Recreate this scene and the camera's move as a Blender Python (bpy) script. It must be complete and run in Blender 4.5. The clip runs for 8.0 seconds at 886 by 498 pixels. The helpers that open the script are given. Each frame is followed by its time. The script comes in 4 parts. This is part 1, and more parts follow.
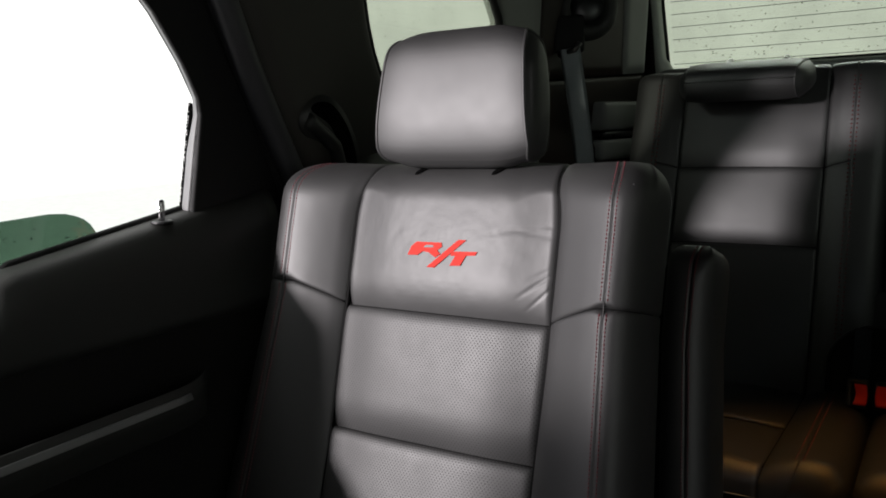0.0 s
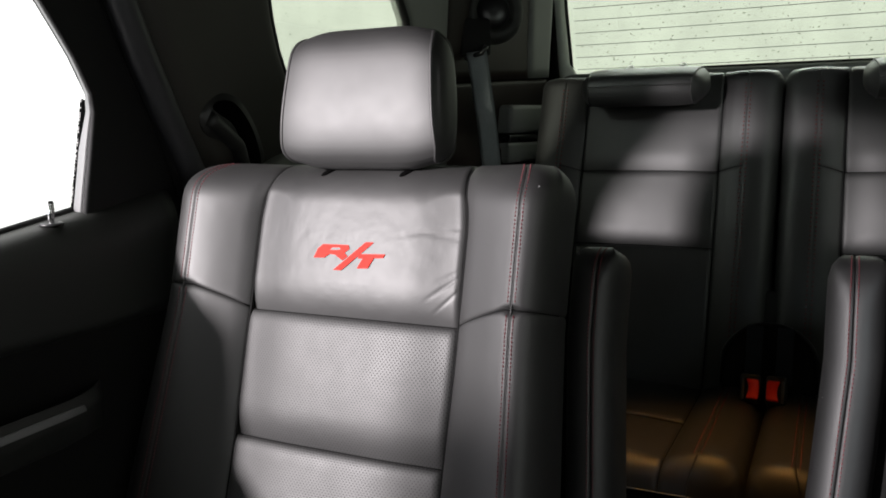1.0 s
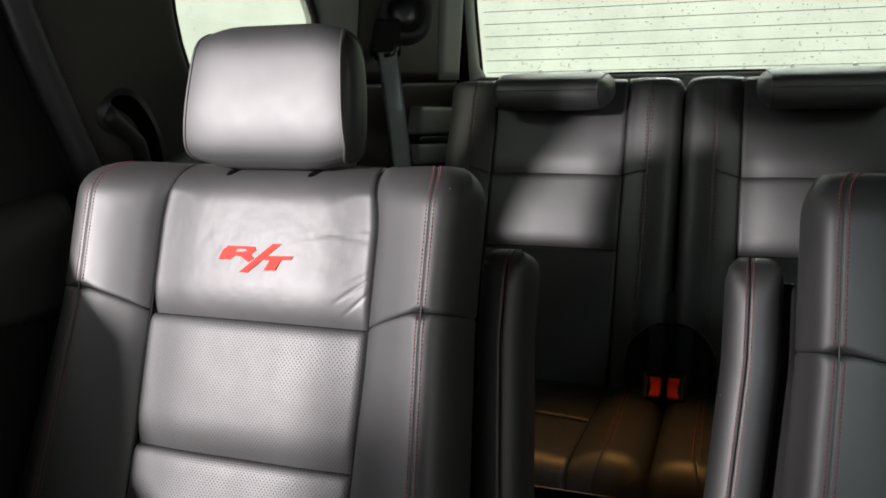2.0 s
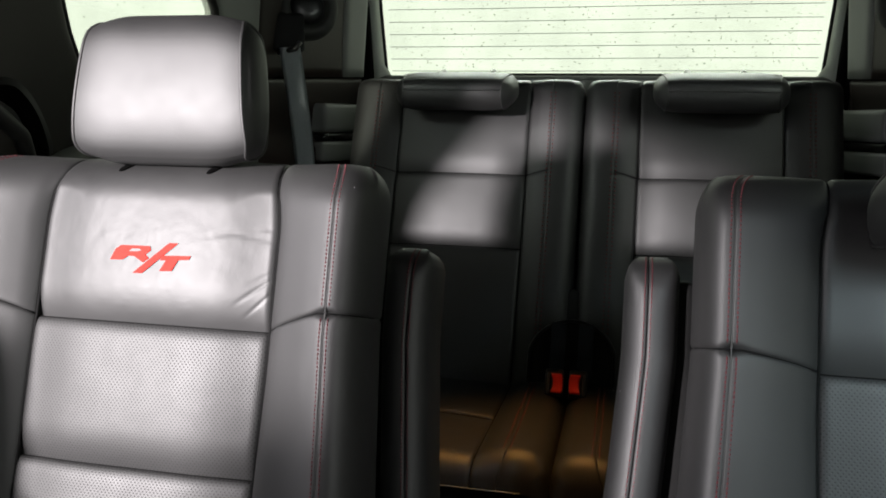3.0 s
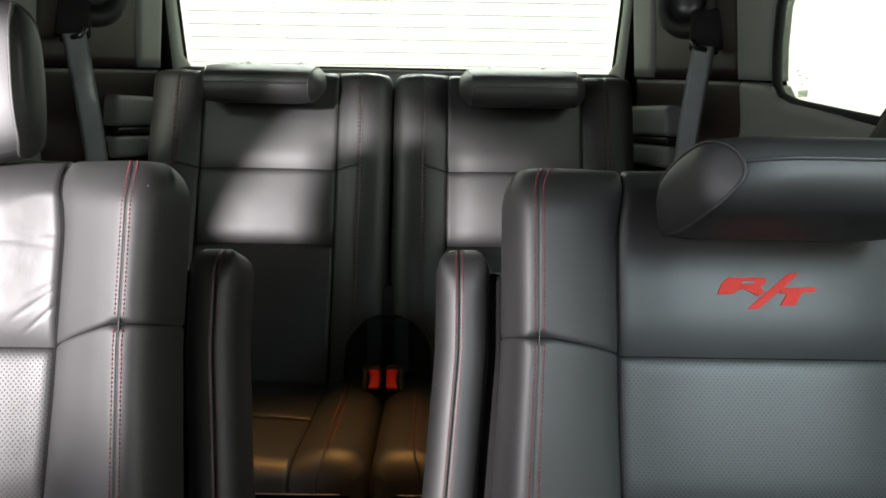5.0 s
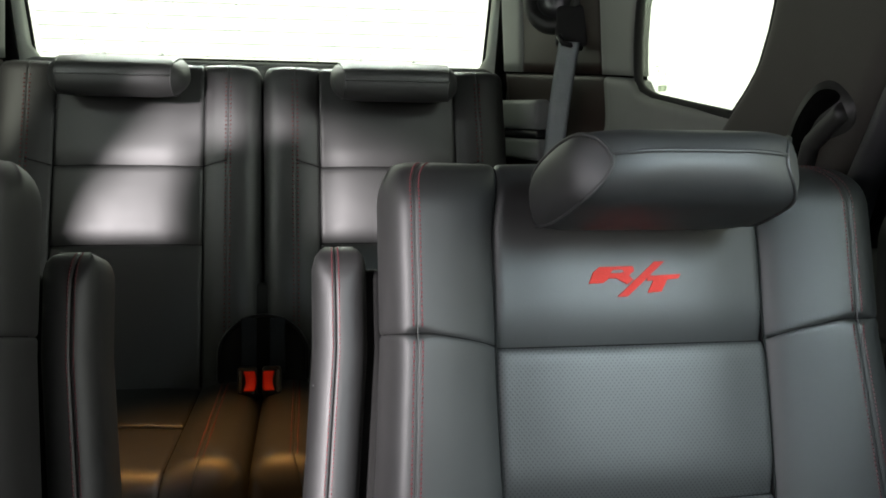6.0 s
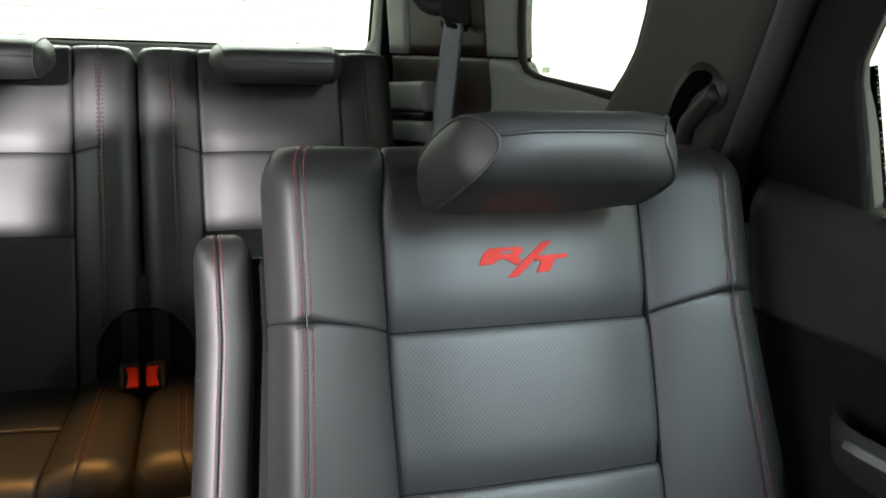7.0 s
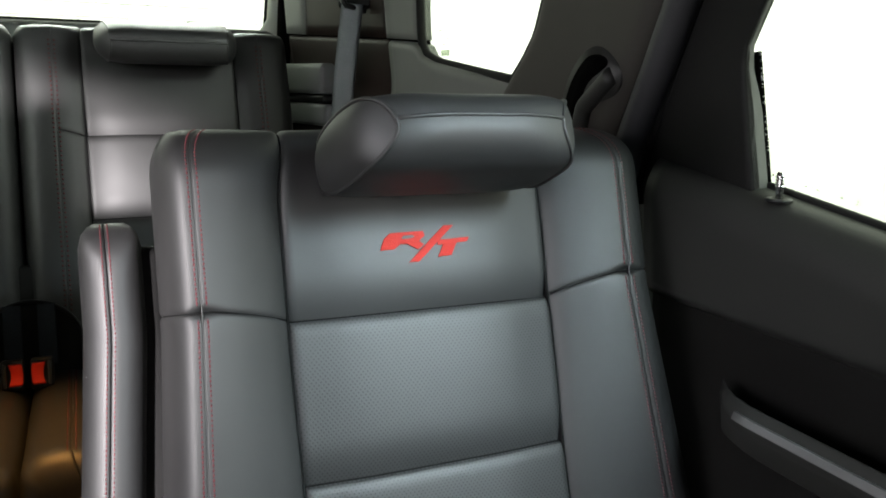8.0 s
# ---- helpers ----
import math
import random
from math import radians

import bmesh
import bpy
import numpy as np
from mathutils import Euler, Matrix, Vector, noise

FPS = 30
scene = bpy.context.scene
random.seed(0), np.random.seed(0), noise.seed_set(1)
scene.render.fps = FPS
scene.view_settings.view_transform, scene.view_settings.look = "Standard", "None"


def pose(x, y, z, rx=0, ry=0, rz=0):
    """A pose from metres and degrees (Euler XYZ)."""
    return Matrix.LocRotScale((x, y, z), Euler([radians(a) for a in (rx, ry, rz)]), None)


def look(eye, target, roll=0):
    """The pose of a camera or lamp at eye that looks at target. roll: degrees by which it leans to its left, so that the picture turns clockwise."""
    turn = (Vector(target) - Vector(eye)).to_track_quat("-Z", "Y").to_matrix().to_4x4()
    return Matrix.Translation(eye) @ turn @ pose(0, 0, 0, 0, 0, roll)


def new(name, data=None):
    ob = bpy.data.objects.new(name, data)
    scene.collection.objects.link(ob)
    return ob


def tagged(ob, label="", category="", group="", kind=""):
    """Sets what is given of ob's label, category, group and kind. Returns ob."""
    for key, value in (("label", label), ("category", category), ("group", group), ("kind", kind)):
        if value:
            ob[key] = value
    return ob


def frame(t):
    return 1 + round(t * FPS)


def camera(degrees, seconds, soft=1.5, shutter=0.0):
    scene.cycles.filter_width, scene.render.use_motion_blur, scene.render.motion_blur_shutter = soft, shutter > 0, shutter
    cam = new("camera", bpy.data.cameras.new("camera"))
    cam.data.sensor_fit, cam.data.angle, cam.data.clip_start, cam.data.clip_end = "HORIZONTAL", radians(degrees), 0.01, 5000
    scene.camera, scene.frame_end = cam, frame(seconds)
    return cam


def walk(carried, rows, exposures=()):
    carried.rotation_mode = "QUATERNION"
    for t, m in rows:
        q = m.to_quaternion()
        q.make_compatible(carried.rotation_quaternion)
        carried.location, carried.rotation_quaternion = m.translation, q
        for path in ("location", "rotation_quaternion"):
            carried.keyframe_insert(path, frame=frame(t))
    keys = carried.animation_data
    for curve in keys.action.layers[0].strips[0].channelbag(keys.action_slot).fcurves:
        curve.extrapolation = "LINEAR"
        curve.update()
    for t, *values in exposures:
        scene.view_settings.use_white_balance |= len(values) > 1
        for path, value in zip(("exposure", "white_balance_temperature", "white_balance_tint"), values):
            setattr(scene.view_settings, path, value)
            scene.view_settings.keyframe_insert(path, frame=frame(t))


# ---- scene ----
# A three-row car cabin seen from between the front seats. x: across, y: towards the tailgate, z: up from the floor pan.
cam = camera(57.18, 8.0, soft=1.8)
PATH = [
    (0.0, 0.0967, -0.0000, 1.0500, 31.744, -8.781, 1.983),
    (0.5, 0.0956, 0.0038, 1.0499, 28.276, -8.857, 1.661),
    (1.0, 0.0931, 0.0071, 1.0496, 25.309, -8.846, 1.210),
    (1.5, 0.0922, 0.0107, 1.0495, 22.266, -8.817, 0.716),
    (3.0, 0.0878, 0.0214, 1.0497, 12.456, -8.925, -0.888),
    (3.5, 0.0884, 0.0269, 1.0493, 9.062, -8.923, -1.115),
    (4.0, 0.0894, 0.0307, 1.0493, 5.771, -9.000, -1.248),
    (5.5, 0.0915, 0.0483, 1.0493, -4.651, -9.168, -0.988),
    (6.0, 0.0924, 0.0535, 1.0493, -9.425, -9.358, -1.009),
    (6.5, 0.0956, 0.0604, 1.0494, -13.397, -9.800, -0.835),
    (7.0, 0.0977, 0.0650, 1.0488, -17.193, -10.454, -0.766),
    (7.5, 0.1001, 0.0687, 1.0485, -20.946, -11.006, -0.978),
    (8.0, 0.1038, 0.0728, 1.0482, -24.000, -11.490, -1.114),
]
walk(cam, [(t, pose(x, y, z, 90 + pitch, roll, yaw)) for t, x, y, z, yaw, pitch, roll in PATH],
     exposures=[(0.0, 1.38), (0.5, 1.62), (1.0, 1.9), (1.7, 2.08), (2.8, 2.28), (3.5, 2.32), (4.2, 2.50), (5.3, 3.02), (6.5, 3.25), (8.0, 3.38)])

# ---- light ----
world = bpy.data.worlds.new("bright_surroundings")
scene.world = world
world.use_nodes = True
world.node_tree.nodes["Background"].inputs[0].default_value = (0.98, 1.0, 0.97, 1)
world.node_tree.nodes["Background"].inputs[1].default_value = 0.62


# bright bay light ahead of the car, reaching in through the lowered window of the rear door
bay = bpy.data.lights.new("bay_light", "AREA")
bay.shape, bay.size = "DISK", 0.32
bay.energy, bay.color = 200.0, (1.0, 0.935, 0.95)
new("bay_light", bay).matrix_world = look((-2.235, -3.0, 1.926), (-0.2, 1.2, 0.95))
# daylight in the upper part of the rear window's opening
rear_light = bpy.data.lights.new("rear_window_daylight", "AREA")
rear_light.shape, rear_light.size, rear_light.size_y = "RECTANGLE", 0.9, 0.035
rear_light.spread = radians(62)
rear_light.energy, rear_light.color = 0.14, (0.90, 1.0, 0.88)
new("rear_window_daylight", rear_light).matrix_world = look((0, 2.172, 1.379), (0, 1.90, 1.12))
# open daylight on the side of the lowered window
side_light = bpy.data.lights.new("open_side_daylight", "AREA")
side_light.shape, side_light.size, side_light.size_y = "RECTANGLE", 3.6, 1.8
side_light.energy, side_light.color = 9.0, (1.0, 0.87, 1.04)
new("open_side_daylight", side_light).matrix_world = look((-2.6, -0.9, 1.75), (0.2, 0.6, 0.95))
# daylight in the upper part of the front side window
front_light = bpy.data.lights.new("front_window_daylight", "AREA")
front_light.shape, front_light.size, front_light.size_y, front_light.spread = "RECTANGLE", 0.50, 0.20, radians(40)
front_light.energy, front_light.color = 0.27, (0.75, 0.93, 1.0)
new("front_window_daylight", front_light).matrix_world = look((0.71, 0.0, 1.36), (0.535, 0.80, 0.74))
# daylight in the upper part of the quarter windows
for side in (-1, 1):
    quarter_light = bpy.data.lights.new("quarter_window_daylight", "AREA")
    quarter_light.shape, quarter_light.size, quarter_light.size_y, quarter_light.spread = "RECTANGLE", 0.36, 0.06, radians(75)
    quarter_light.energy, quarter_light.color = 0.09, (0.90, 1.0, 0.95)
    new("quarter_window_daylight", quarter_light).matrix_world = look((side * 0.685, 1.32, 1.312), (0, 1.90, 1.19))
# warm reading lamp in the headliner over the third row
warm = bpy.data.lights.new("reading_lamp_light", "SPOT")
warm.energy, warm.color, warm.spot_size, warm.spot_blend, warm.shadow_soft_size = 6.5, (1.0, 0.48, 0.12), radians(42), 0.85, 0.03
new("reading_lamp_light", warm).matrix_world = look((-0.02, 1.14, 1.50), (-0.02, 1.225, 0.5))


# ---- materials ----
def nodes_of(name):
    m = bpy.data.materials.new(name)
    m.use_nodes = True
    nt = m.node_tree
    return m, nt, nt.nodes["Principled BSDF"]


def mix_colour(nt, fac, a, b):
    n = nt.nodes.new("ShaderNodeMix")
    n.data_type = "RGBA"
    n.inputs["A"].default_value, n.inputs["B"].default_value = (*a, 1), (*b, 1)
    nt.links.new(fac, n.inputs["Factor"])
    return n.outputs["Result"]


def ramp(nt, fac, lo, hi, a=0.0, b=1.0):
    n = nt.nodes.new("ShaderNodeMapRange")
    n.inputs[1].default_value, n.inputs[2].default_value = lo, hi
    n.inputs[3].default_value, n.inputs[4].default_value = a, b
    nt.links.new(fac, n.inputs[0])
    return n.outputs[0]


def tex(nt, kind, scale, detail=3.0, coords="Object"):
    c = nt.nodes.new("ShaderNodeTexCoord")
    n = nt.nodes.new("ShaderNodeTex" + kind)
    n.inputs["Scale"].default_value = scale
    if kind == "Noise":
        n.inputs["Detail"].default_value = detail
    nt.links.new(c.outputs[coords], n.inputs["Vector"])
    return n


def math_node(nt, op, a, b=None):
    n = nt.nodes.new("ShaderNodeMath")
    n.operation = op
    for i, v in enumerate((a, b)):
        if v is None:
            continue
        if isinstance(v, (int, float)):
            n.inputs[i].default_value = v
        else:
            nt.links.new(v, n.inputs[i])
    return n.outputs[0]


def bump(nt, bsdf, height, strength, distance, before=None):
    n = nt.nodes.new("ShaderNodeBump")
    n.inputs["Strength"].default_value, n.inputs["Distance"].default_value = strength, distance
    nt.links.new(height, n.inputs["Height"])
    if before:
        nt.links.new(before, n.inputs["Normal"])
    nt.links.new(n.outputs[0], bsdf.inputs["Normal"])
    return n.outputs[0]


def leather(name, a, b, rough, perforated=False, spec=0.5):
    m, nt, bsdf = nodes_of(name)
    big, fine = tex(nt, "Noise", 9.0, 4.0), tex(nt, "Voronoi", 620.0)
    wear = tex(nt, "Noise", 45.0, 5.0)
    col = mix_colour(nt, ramp(nt, big.outputs[0], 0.3, 0.7), a, b)
    r = math_node(nt, "ADD", ramp(nt, wear.outputs[0], 0.3, 0.7, -0.012, 0.012), ramp(nt, big.outputs[0], 0.3, 0.7, rough - 0.015, rough + 0.015))
    h = bump(nt, bsdf, fine.outputs["Distance"], 0.06, 0.0005)
    h = bump(nt, bsdf, wear.outputs[0], 0.02, 0.0012, h)
    if perforated:
        uv = nt.nodes.new("ShaderNodeTexCoord").outputs["UV"]
        sep = nt.nodes.new("ShaderNodeSeparateXYZ")
        nt.links.new(uv, sep.inputs[0])
        best = None
        for shift in (0.0, 0.5):
            d = []
            for axis, pitch in ((0, 0.0047), (1, 0.0058)):
                f = math_node(nt, "FRACT", math_node(nt, "ADD", math_node(nt, "DIVIDE", sep.outputs[axis], pitch), shift + 200.0))
                f = math_node(nt, "MULTIPLY", math_node(nt, "SUBTRACT", f, 0.5), pitch)
                d.append(math_node(nt, "MULTIPLY", f, f))
            dist = math_node(nt, "SQRT", math_node(nt, "ADD", d[0], d[1]))
            best = dist if best is None else math_node(nt, "MINIMUM", best, dist)
        hole = ramp(nt, best, 0.00055, 0.00100, 0.32, 0.0)
        n = nt.nodes.new("ShaderNodeMix")
        n.data_type = "RGBA"
        n.inputs["B"].default_value = (0.003, 0.003, 0.003, 1)
        nt.links.new(hole, n.inputs["Factor"])
        nt.links.new(col, n.inputs["A"])
        col = n.outputs["Result"]
        r = math_node(nt, "ADD", r, math_node(nt, "MULTIPLY", hole, 0.5))
        nt.links.new(ramp(nt, hole, 0.0, 1.0, spec, 0.0), bsdf.inputs["Specular IOR Level"])
        bump(nt, bsdf, math_node(nt, "SUBTRACT", 1.0, hole), 0.5, 0.0008, h)
    else:
        bsdf.inputs["Specular IOR Level"].default_value = spec
    nt.links.new(col, bsdf.inputs["Base Color"])
    nt.links.new(r, bsdf.inputs["Roughness"])
    return m


def plastic(name, a, b, rough, grain=420.0, strength=0.15, spec=0.4):
    m, nt, bsdf = nodes_of(name)
    big, fine = tex(nt, "Noise", 6.0, 4.0), tex(nt, "Noise", grain, 2.0)
    nt.links.new(mix_colour(nt, ramp(nt, big.outputs[0], 0.3, 0.7), a, b), bsdf.inputs["Base Color"])
    nt.links.new(ramp(nt, big.outputs[0], 0.3, 0.7, rough - 0.05, rough + 0.05), bsdf.inputs["Roughness"])
    bsdf.inputs["Specular IOR Level"].default_value = spec
    bump(nt, bsdf, fine.outputs[0], strength, 0.0008)
    return m


def cloth(name, a, b, scale):
    m, nt, bsdf = nodes_of(name)
    fine, big = tex(nt, "Noise", scale, 2.0), tex(nt, "Noise", 12.0, 3.0)
    nt.links.new(mix_colour(nt, ramp(nt, math_node(nt, "ADD", fine.outputs[0], big.outputs[0]), 0.7, 1.3), a, b), bsdf.inputs["Base Color"])
    bsdf.inputs["Roughness"].default_value = 0.9
    bsdf.inputs["Specular IOR Level"].default_value = 0.2
    bump(nt, bsdf, fine.outputs[0], 0.5, 0.001)
    return m


def metal(name, colour, rough):
    m, nt, bsdf = nodes_of(name)
    bsdf.inputs["Metallic"].default_value = 1.0
    bsdf.inputs["Base Color"].default_value = (*colour, 1)
    n = tex(nt, "Noise", 160.0, 3.0)
    nt.links.new(ramp(nt, n.outputs[0], 0.3, 0.7, rough - 0.06, rough + 0.06), bsdf.inputs["Roughness"])
    return m


def pane_glass(name, tint):
    m, nt, bsdf = nodes_of(name)
    nt.nodes.remove(bsdf)
    out = nt.nodes["Material Output"]
    clear, gloss, mixer = nt.nodes.new("ShaderNodeBsdfTransparent"), nt.nodes.new("ShaderNodeBsdfGlossy"), nt.nodes.new("ShaderNodeMixShader")
    wet = tex(nt, "Noise", 7.0, 5.0)
    nt.links.new(mix_colour(nt, ramp(nt, wet.outputs[0], 0.35, 0.65), tint, tuple(c * 0.93 for c in tint)), clear.inputs[0])
    gloss.inputs["Roughness"].default_value = 0.02
    facing = nt.nodes.new("ShaderNodeLayerWeight")
    facing.inputs[0].default_value = 0.5
    nt.links.new(ramp(nt, math_node(nt, "POWER", facing.outputs["Facing"], 4.0), 0.0, 1.0, 0.03, 0.7), mixer.inputs[0])
    nt.links.new(clear.outputs[0], mixer.inputs[1])
    nt.links.new(gloss.outputs[0], mixer.inputs[2])
    nt.links.new(mixer.outputs[0], out.inputs[0])
    return m


LEATHER = leather("black_leather", (0.0145, 0.0144, 0.0145), (0.018, 0.0179, 0.0179), 0.54, spec=0.62)
LEATHER_PERF = leather("perforated_leather", (0.015, 0.0149, 0.015), (0.0185, 0.0184, 0.0184), 0.56, perforated=True, spec=0.62)
THREAD = cloth("red_thread", (0.10, 0.024, 0.029), (0.135, 0.036, 0.042), 900.0)
EMBROIDERY = cloth("red_embroidery", (0.32, 0.021, 0.017), (0.40, 0.036, 0.027), 700.0)
TRIM = plastic("dark_trim_plastic", (0.017, 0.0178, 0.0165), (0.023, 0.0238, 0.0218), 0.56, spec=0.36)
PILLAR_TRIM = plastic("warm_grey_pillar_trim", (0.033, 0.031, 0.0265), (0.042, 0.0395, 0.034), 0.58, spec=0.35)
# paler than the door trim: daylight on the jamb put into its colour
JAMB_LIT = plastic("grey_jamb_trim", (0.085, 0.088, 0.088), (0.105, 0.108, 0.108), 0.5)
RIB_TRIM = plastic("dark_seal_cloth", (0.024, 0.024, 0.027), (0.032, 0.032, 0.035), 0.5, spec=0.5)
THREAD_DARK = cloth("dark_red_thread", (0.075, 0.016, 0.018), (0.11, 0.026, 0.028), 900.0)
TRIM_DARK = plastic("black_frame_trim", (0.006, 0.006, 0.006), (0.009, 0.009, 0.009), 0.6, spec=0.2)
# door trim darkened: the shade low on the doors is in this colour
TRIM_SHADED = plastic("black_lower_trim", (0.005, 0.005, 0.0047), (0.008, 0.008, 0.0075), 0.72, spec=0.12)
# pale plastic: painted glints of wet rubber, also the white lint
PALE_GLINT_LINT = plastic("painted_glint_and_lint", (0.5, 0.5, 0.5), (0.7, 0.7, 0.7), 0.2, 100.0, 0.0)
TRIM_GREY = plastic("grey_trim_plastic", (0.125, 0.132, 0.121), (0.155, 0.163, 0.150), 0.5)
SHELF_GREY = plastic("shelf_grey_plastic", (0.18, 0.192, 0.188), (0.215, 0.228, 0.224), 0.5)
# grey trim made paler: light from the rear window is in the colour
TRIM_WINDOW_LIT = plastic("pale_grey_trim", (0.32, 0.345, 0.30), (0.38, 0.405, 0.36), 0.5)
LOOP_TRIM = plastic("dark_loop_plastic", (0.020, 0.0205, 0.019), (0.028, 0.0285, 0.026), 0.5)
TRIM_BROWN = plastic("brown_black_trim", (0.009, 0.0045, 0.0035), (0.015, 0.0075, 0.006), 0.5, spec=0.25)
# black for the shade down in the seams, carried by sunk cords
SEAM_SHADE = cloth("seam_shade_black", (0.003, 0.003, 0.003), (0.005, 0.005, 0.005), 900.0)
# near-black: the shade of slots and joints as a colour, also the black seals
HOLLOW_SEAL_BLACK = cloth("hollow_shade_and_seal_black", (0.0015, 0.0015, 0.0015), (0.002, 0.002, 0.002), 300.0)
HOLLOW_SEAL_BLACK.node_tree.nodes["Principled BSDF"].inputs["Specular IOR Level"].default_value = 0.02
RUBBER = plastic("black_rubber", (0.006, 0.006, 0.006), (0.012, 0.012, 0.012), 0.7, 200.0, 0.2, 0.2)
BLACK_PLASTIC = plastic("black_gloss_plastic", (0.008, 0.008, 0.009), (0.014, 0.014, 0.015), 0.3, 300.0, 0.05)
RIM_PLASTIC = plastic("dark_grey_plastic", (0.045, 0.045, 0.045), (0.06, 0.06, 0.06), 0.35)
GREY_PLASTIC = plastic("grey_plastic", (0.12, 0.12, 0.12), (0.16, 0.16, 0.16), 0.4)
WEB = cloth("grey_belt_webbing", (0.17, 0.19, 0.20), (0.25, 0.27, 0.28), 600.0)
WEB_DARK = cloth("dark_blue_webbing", (0.018, 0.02, 0.026), (0.03, 0.034, 0.042), 600.0)
CARPET = cloth("black_carpet", (0.008, 0.008, 0.008), (0.02, 0.02, 0.02), 350.0)
HEADLINER = cloth("black_headliner", (0.022, 0.022, 0.021), (0.032, 0.032, 0.030), 500.0)
RED_BUTTON = plastic("red_button_plastic", (0.85, 0.03, 0.014), (0.92, 0.045, 0.02), 0.22, 300.0, 0.03)
CHROME = metal("chrome", (0.75, 0.75, 0.75), 0.16)
SATIN = plastic("satin_grey_strip", (0.10, 0.102, 0.10), (0.125, 0.127, 0.125), 0.4)
DROP = pane_glass("water_drop", (0.65, 0.69, 0.61))
LOWERED = pane_glass("lowered_green_glass", (0.265, 0.361, 0.298))
PRIVACY = pane_glass("privacy_glass", (0.588, 0.615, 0.555))


# ---- building helpers ----
def thing(name, at, label, category, group="", kind=""):
    ob = new(name)
    ob.location = at
    ob.empty_display_size = 0.05
    return tagged(ob, label, category, group, kind)


def mesh_ob(name, verts, faces, mat, parent=None, label="", smooth=True, uv=None):
    """One mesh object; verts in world places, kept relative to the parent's place."""
    base = Vector((0, 0, 0))
    p = parent
    while p:
        base = base + Vector(p.location)
        p = p.parent
    data = bpy.data.meshes.new(name)
    data.from_pydata([tuple(Vector(v) - base) for v in verts], [], faces)
    data.validate()
    if smooth:
        data.polygons.foreach_set("use_smooth", [True] * len(data.polygons))
    if uv:
        layer = data.uv_layers.new(name="UVMap")
        for loop in data.loops:
            layer.data[loop.index].uv = uv[loop.vertex_index]
    data.materials.append(mat)
    ob = new(name, data)
    ob.parent = parent
    if label:
        ob["label"] = label
    return ob


def part(name, bm, mat, parent, label="", smooth=True):
    """Links a bmesh in world places as one mesh under a thing or a part."""
    bmesh.ops.recalc_face_normals(bm, faces=bm.faces)
    bm.verts.index_update()
    verts = [v.co.copy() for v in bm.verts]
    faces = [[v.index for v in f.verts] for f in bm.faces]
    bm.free()
    return mesh_ob(name, verts, faces, mat, parent, label, smooth)


def rounded_box(size, at, turn=None, bevel=0.006, segments=3):
    bm = bmesh.new()
    bmesh.ops.create_cube(bm, size=1.0)
    bmesh.ops.scale(bm, vec=size, verts=bm.verts)
    bmesh.ops.bevel(bm, geom=bm.edges[:] , offset=min(bevel, 0.45 * min(size)), segments=segments, affect="EDGES", profile=0.5)
    m = Matrix.Translation(at) @ (turn.to_4x4() if turn else Matrix.Identity(4))
    bmesh.ops.transform(bm, matrix=m, verts=bm.verts)
    return bm


def tube(points, radius, sides=8, closed=False):
    """A round bar along points."""
    bm = bmesh.new()
    pts = [Vector(p) for p in points]
    n, rings = len(pts), []
    normal = None
    for i, p in enumerate(pts):
        a = pts[(i - 1) % n] if closed or i else p
        b = pts[(i + 1) % n] if closed or i < n - 1 else p
        d = (b - a).normalized()
        if normal is None:
            normal = d.orthogonal().normalized()
        normal = (normal - d * normal.dot(d)).normalized()
        side = d.cross(normal)
        rings.append([bm.verts.new(p + radius * (math.cos(2 * math.pi * k / sides) * normal + math.sin(2 * math.pi * k / sides) * side)) for k in range(sides)])
    for i in range(n if closed else n - 1):
        r, s = rings[i], rings[(i + 1) % n]
        for k in range(sides):
            bm.faces.new((r[k], r[(k + 1) % sides], s[(k + 1) % sides], s[k]))
    if not closed:
        bm.faces.new(rings[0][::-1])
        bm.faces.new(rings[-1])
    return bm


def lathe(profile, m, sides=28):
    """Turns (radius, height) pairs round the z axis of m."""
    bm = bmesh.new()
    rings = [[bm.verts.new(m @ Vector((r * math.cos(2 * math.pi * k / sides), r * math.sin(2 * math.pi * k / sides), h))) for k in range(sides)] for r, h in profile]
    for r, s in zip(rings, rings[1:]):
        for k in range(sides):
            bm.faces.new((r[k], r[(k + 1) % sides], s[(k + 1) % sides], s[k]))
    bm.faces.new(rings[0][::-1])
    bm.faces.new(rings[-1])
    return bm


def spline(table, q):
    """Smooth curve through a table of (q, a, b) rows (Catmull-Rom with uneven steps)."""
    k = 0
    while k < len(table) - 2 and q > table[k + 1][0]:
        k += 1
    q0, q1 = table[k][0], table[k + 1][0]
    f = (q - q0) / (q1 - q0)
    out = []
    for c in range(1, len(table[0])):
        def slope(i):
            lo, hi = max(i - 1, 0), min(i + 1, len(table) - 1)
            return (table[hi][c] - table[lo][c]) / (table[hi][0] - table[lo][0])
        h = q1 - q0
        p0, p1, m0, m1 = table[k][c], table[k + 1][c], slope(k) * h, slope(k + 1) * h
        out.append((2 * f**3 - 3 * f**2 + 1) * p0 + (f**3 - 2 * f**2 + f) * m0 + (-2 * f**3 + 3 * f**2) * p1 + (f**3 - f**2) * m1)
    return out


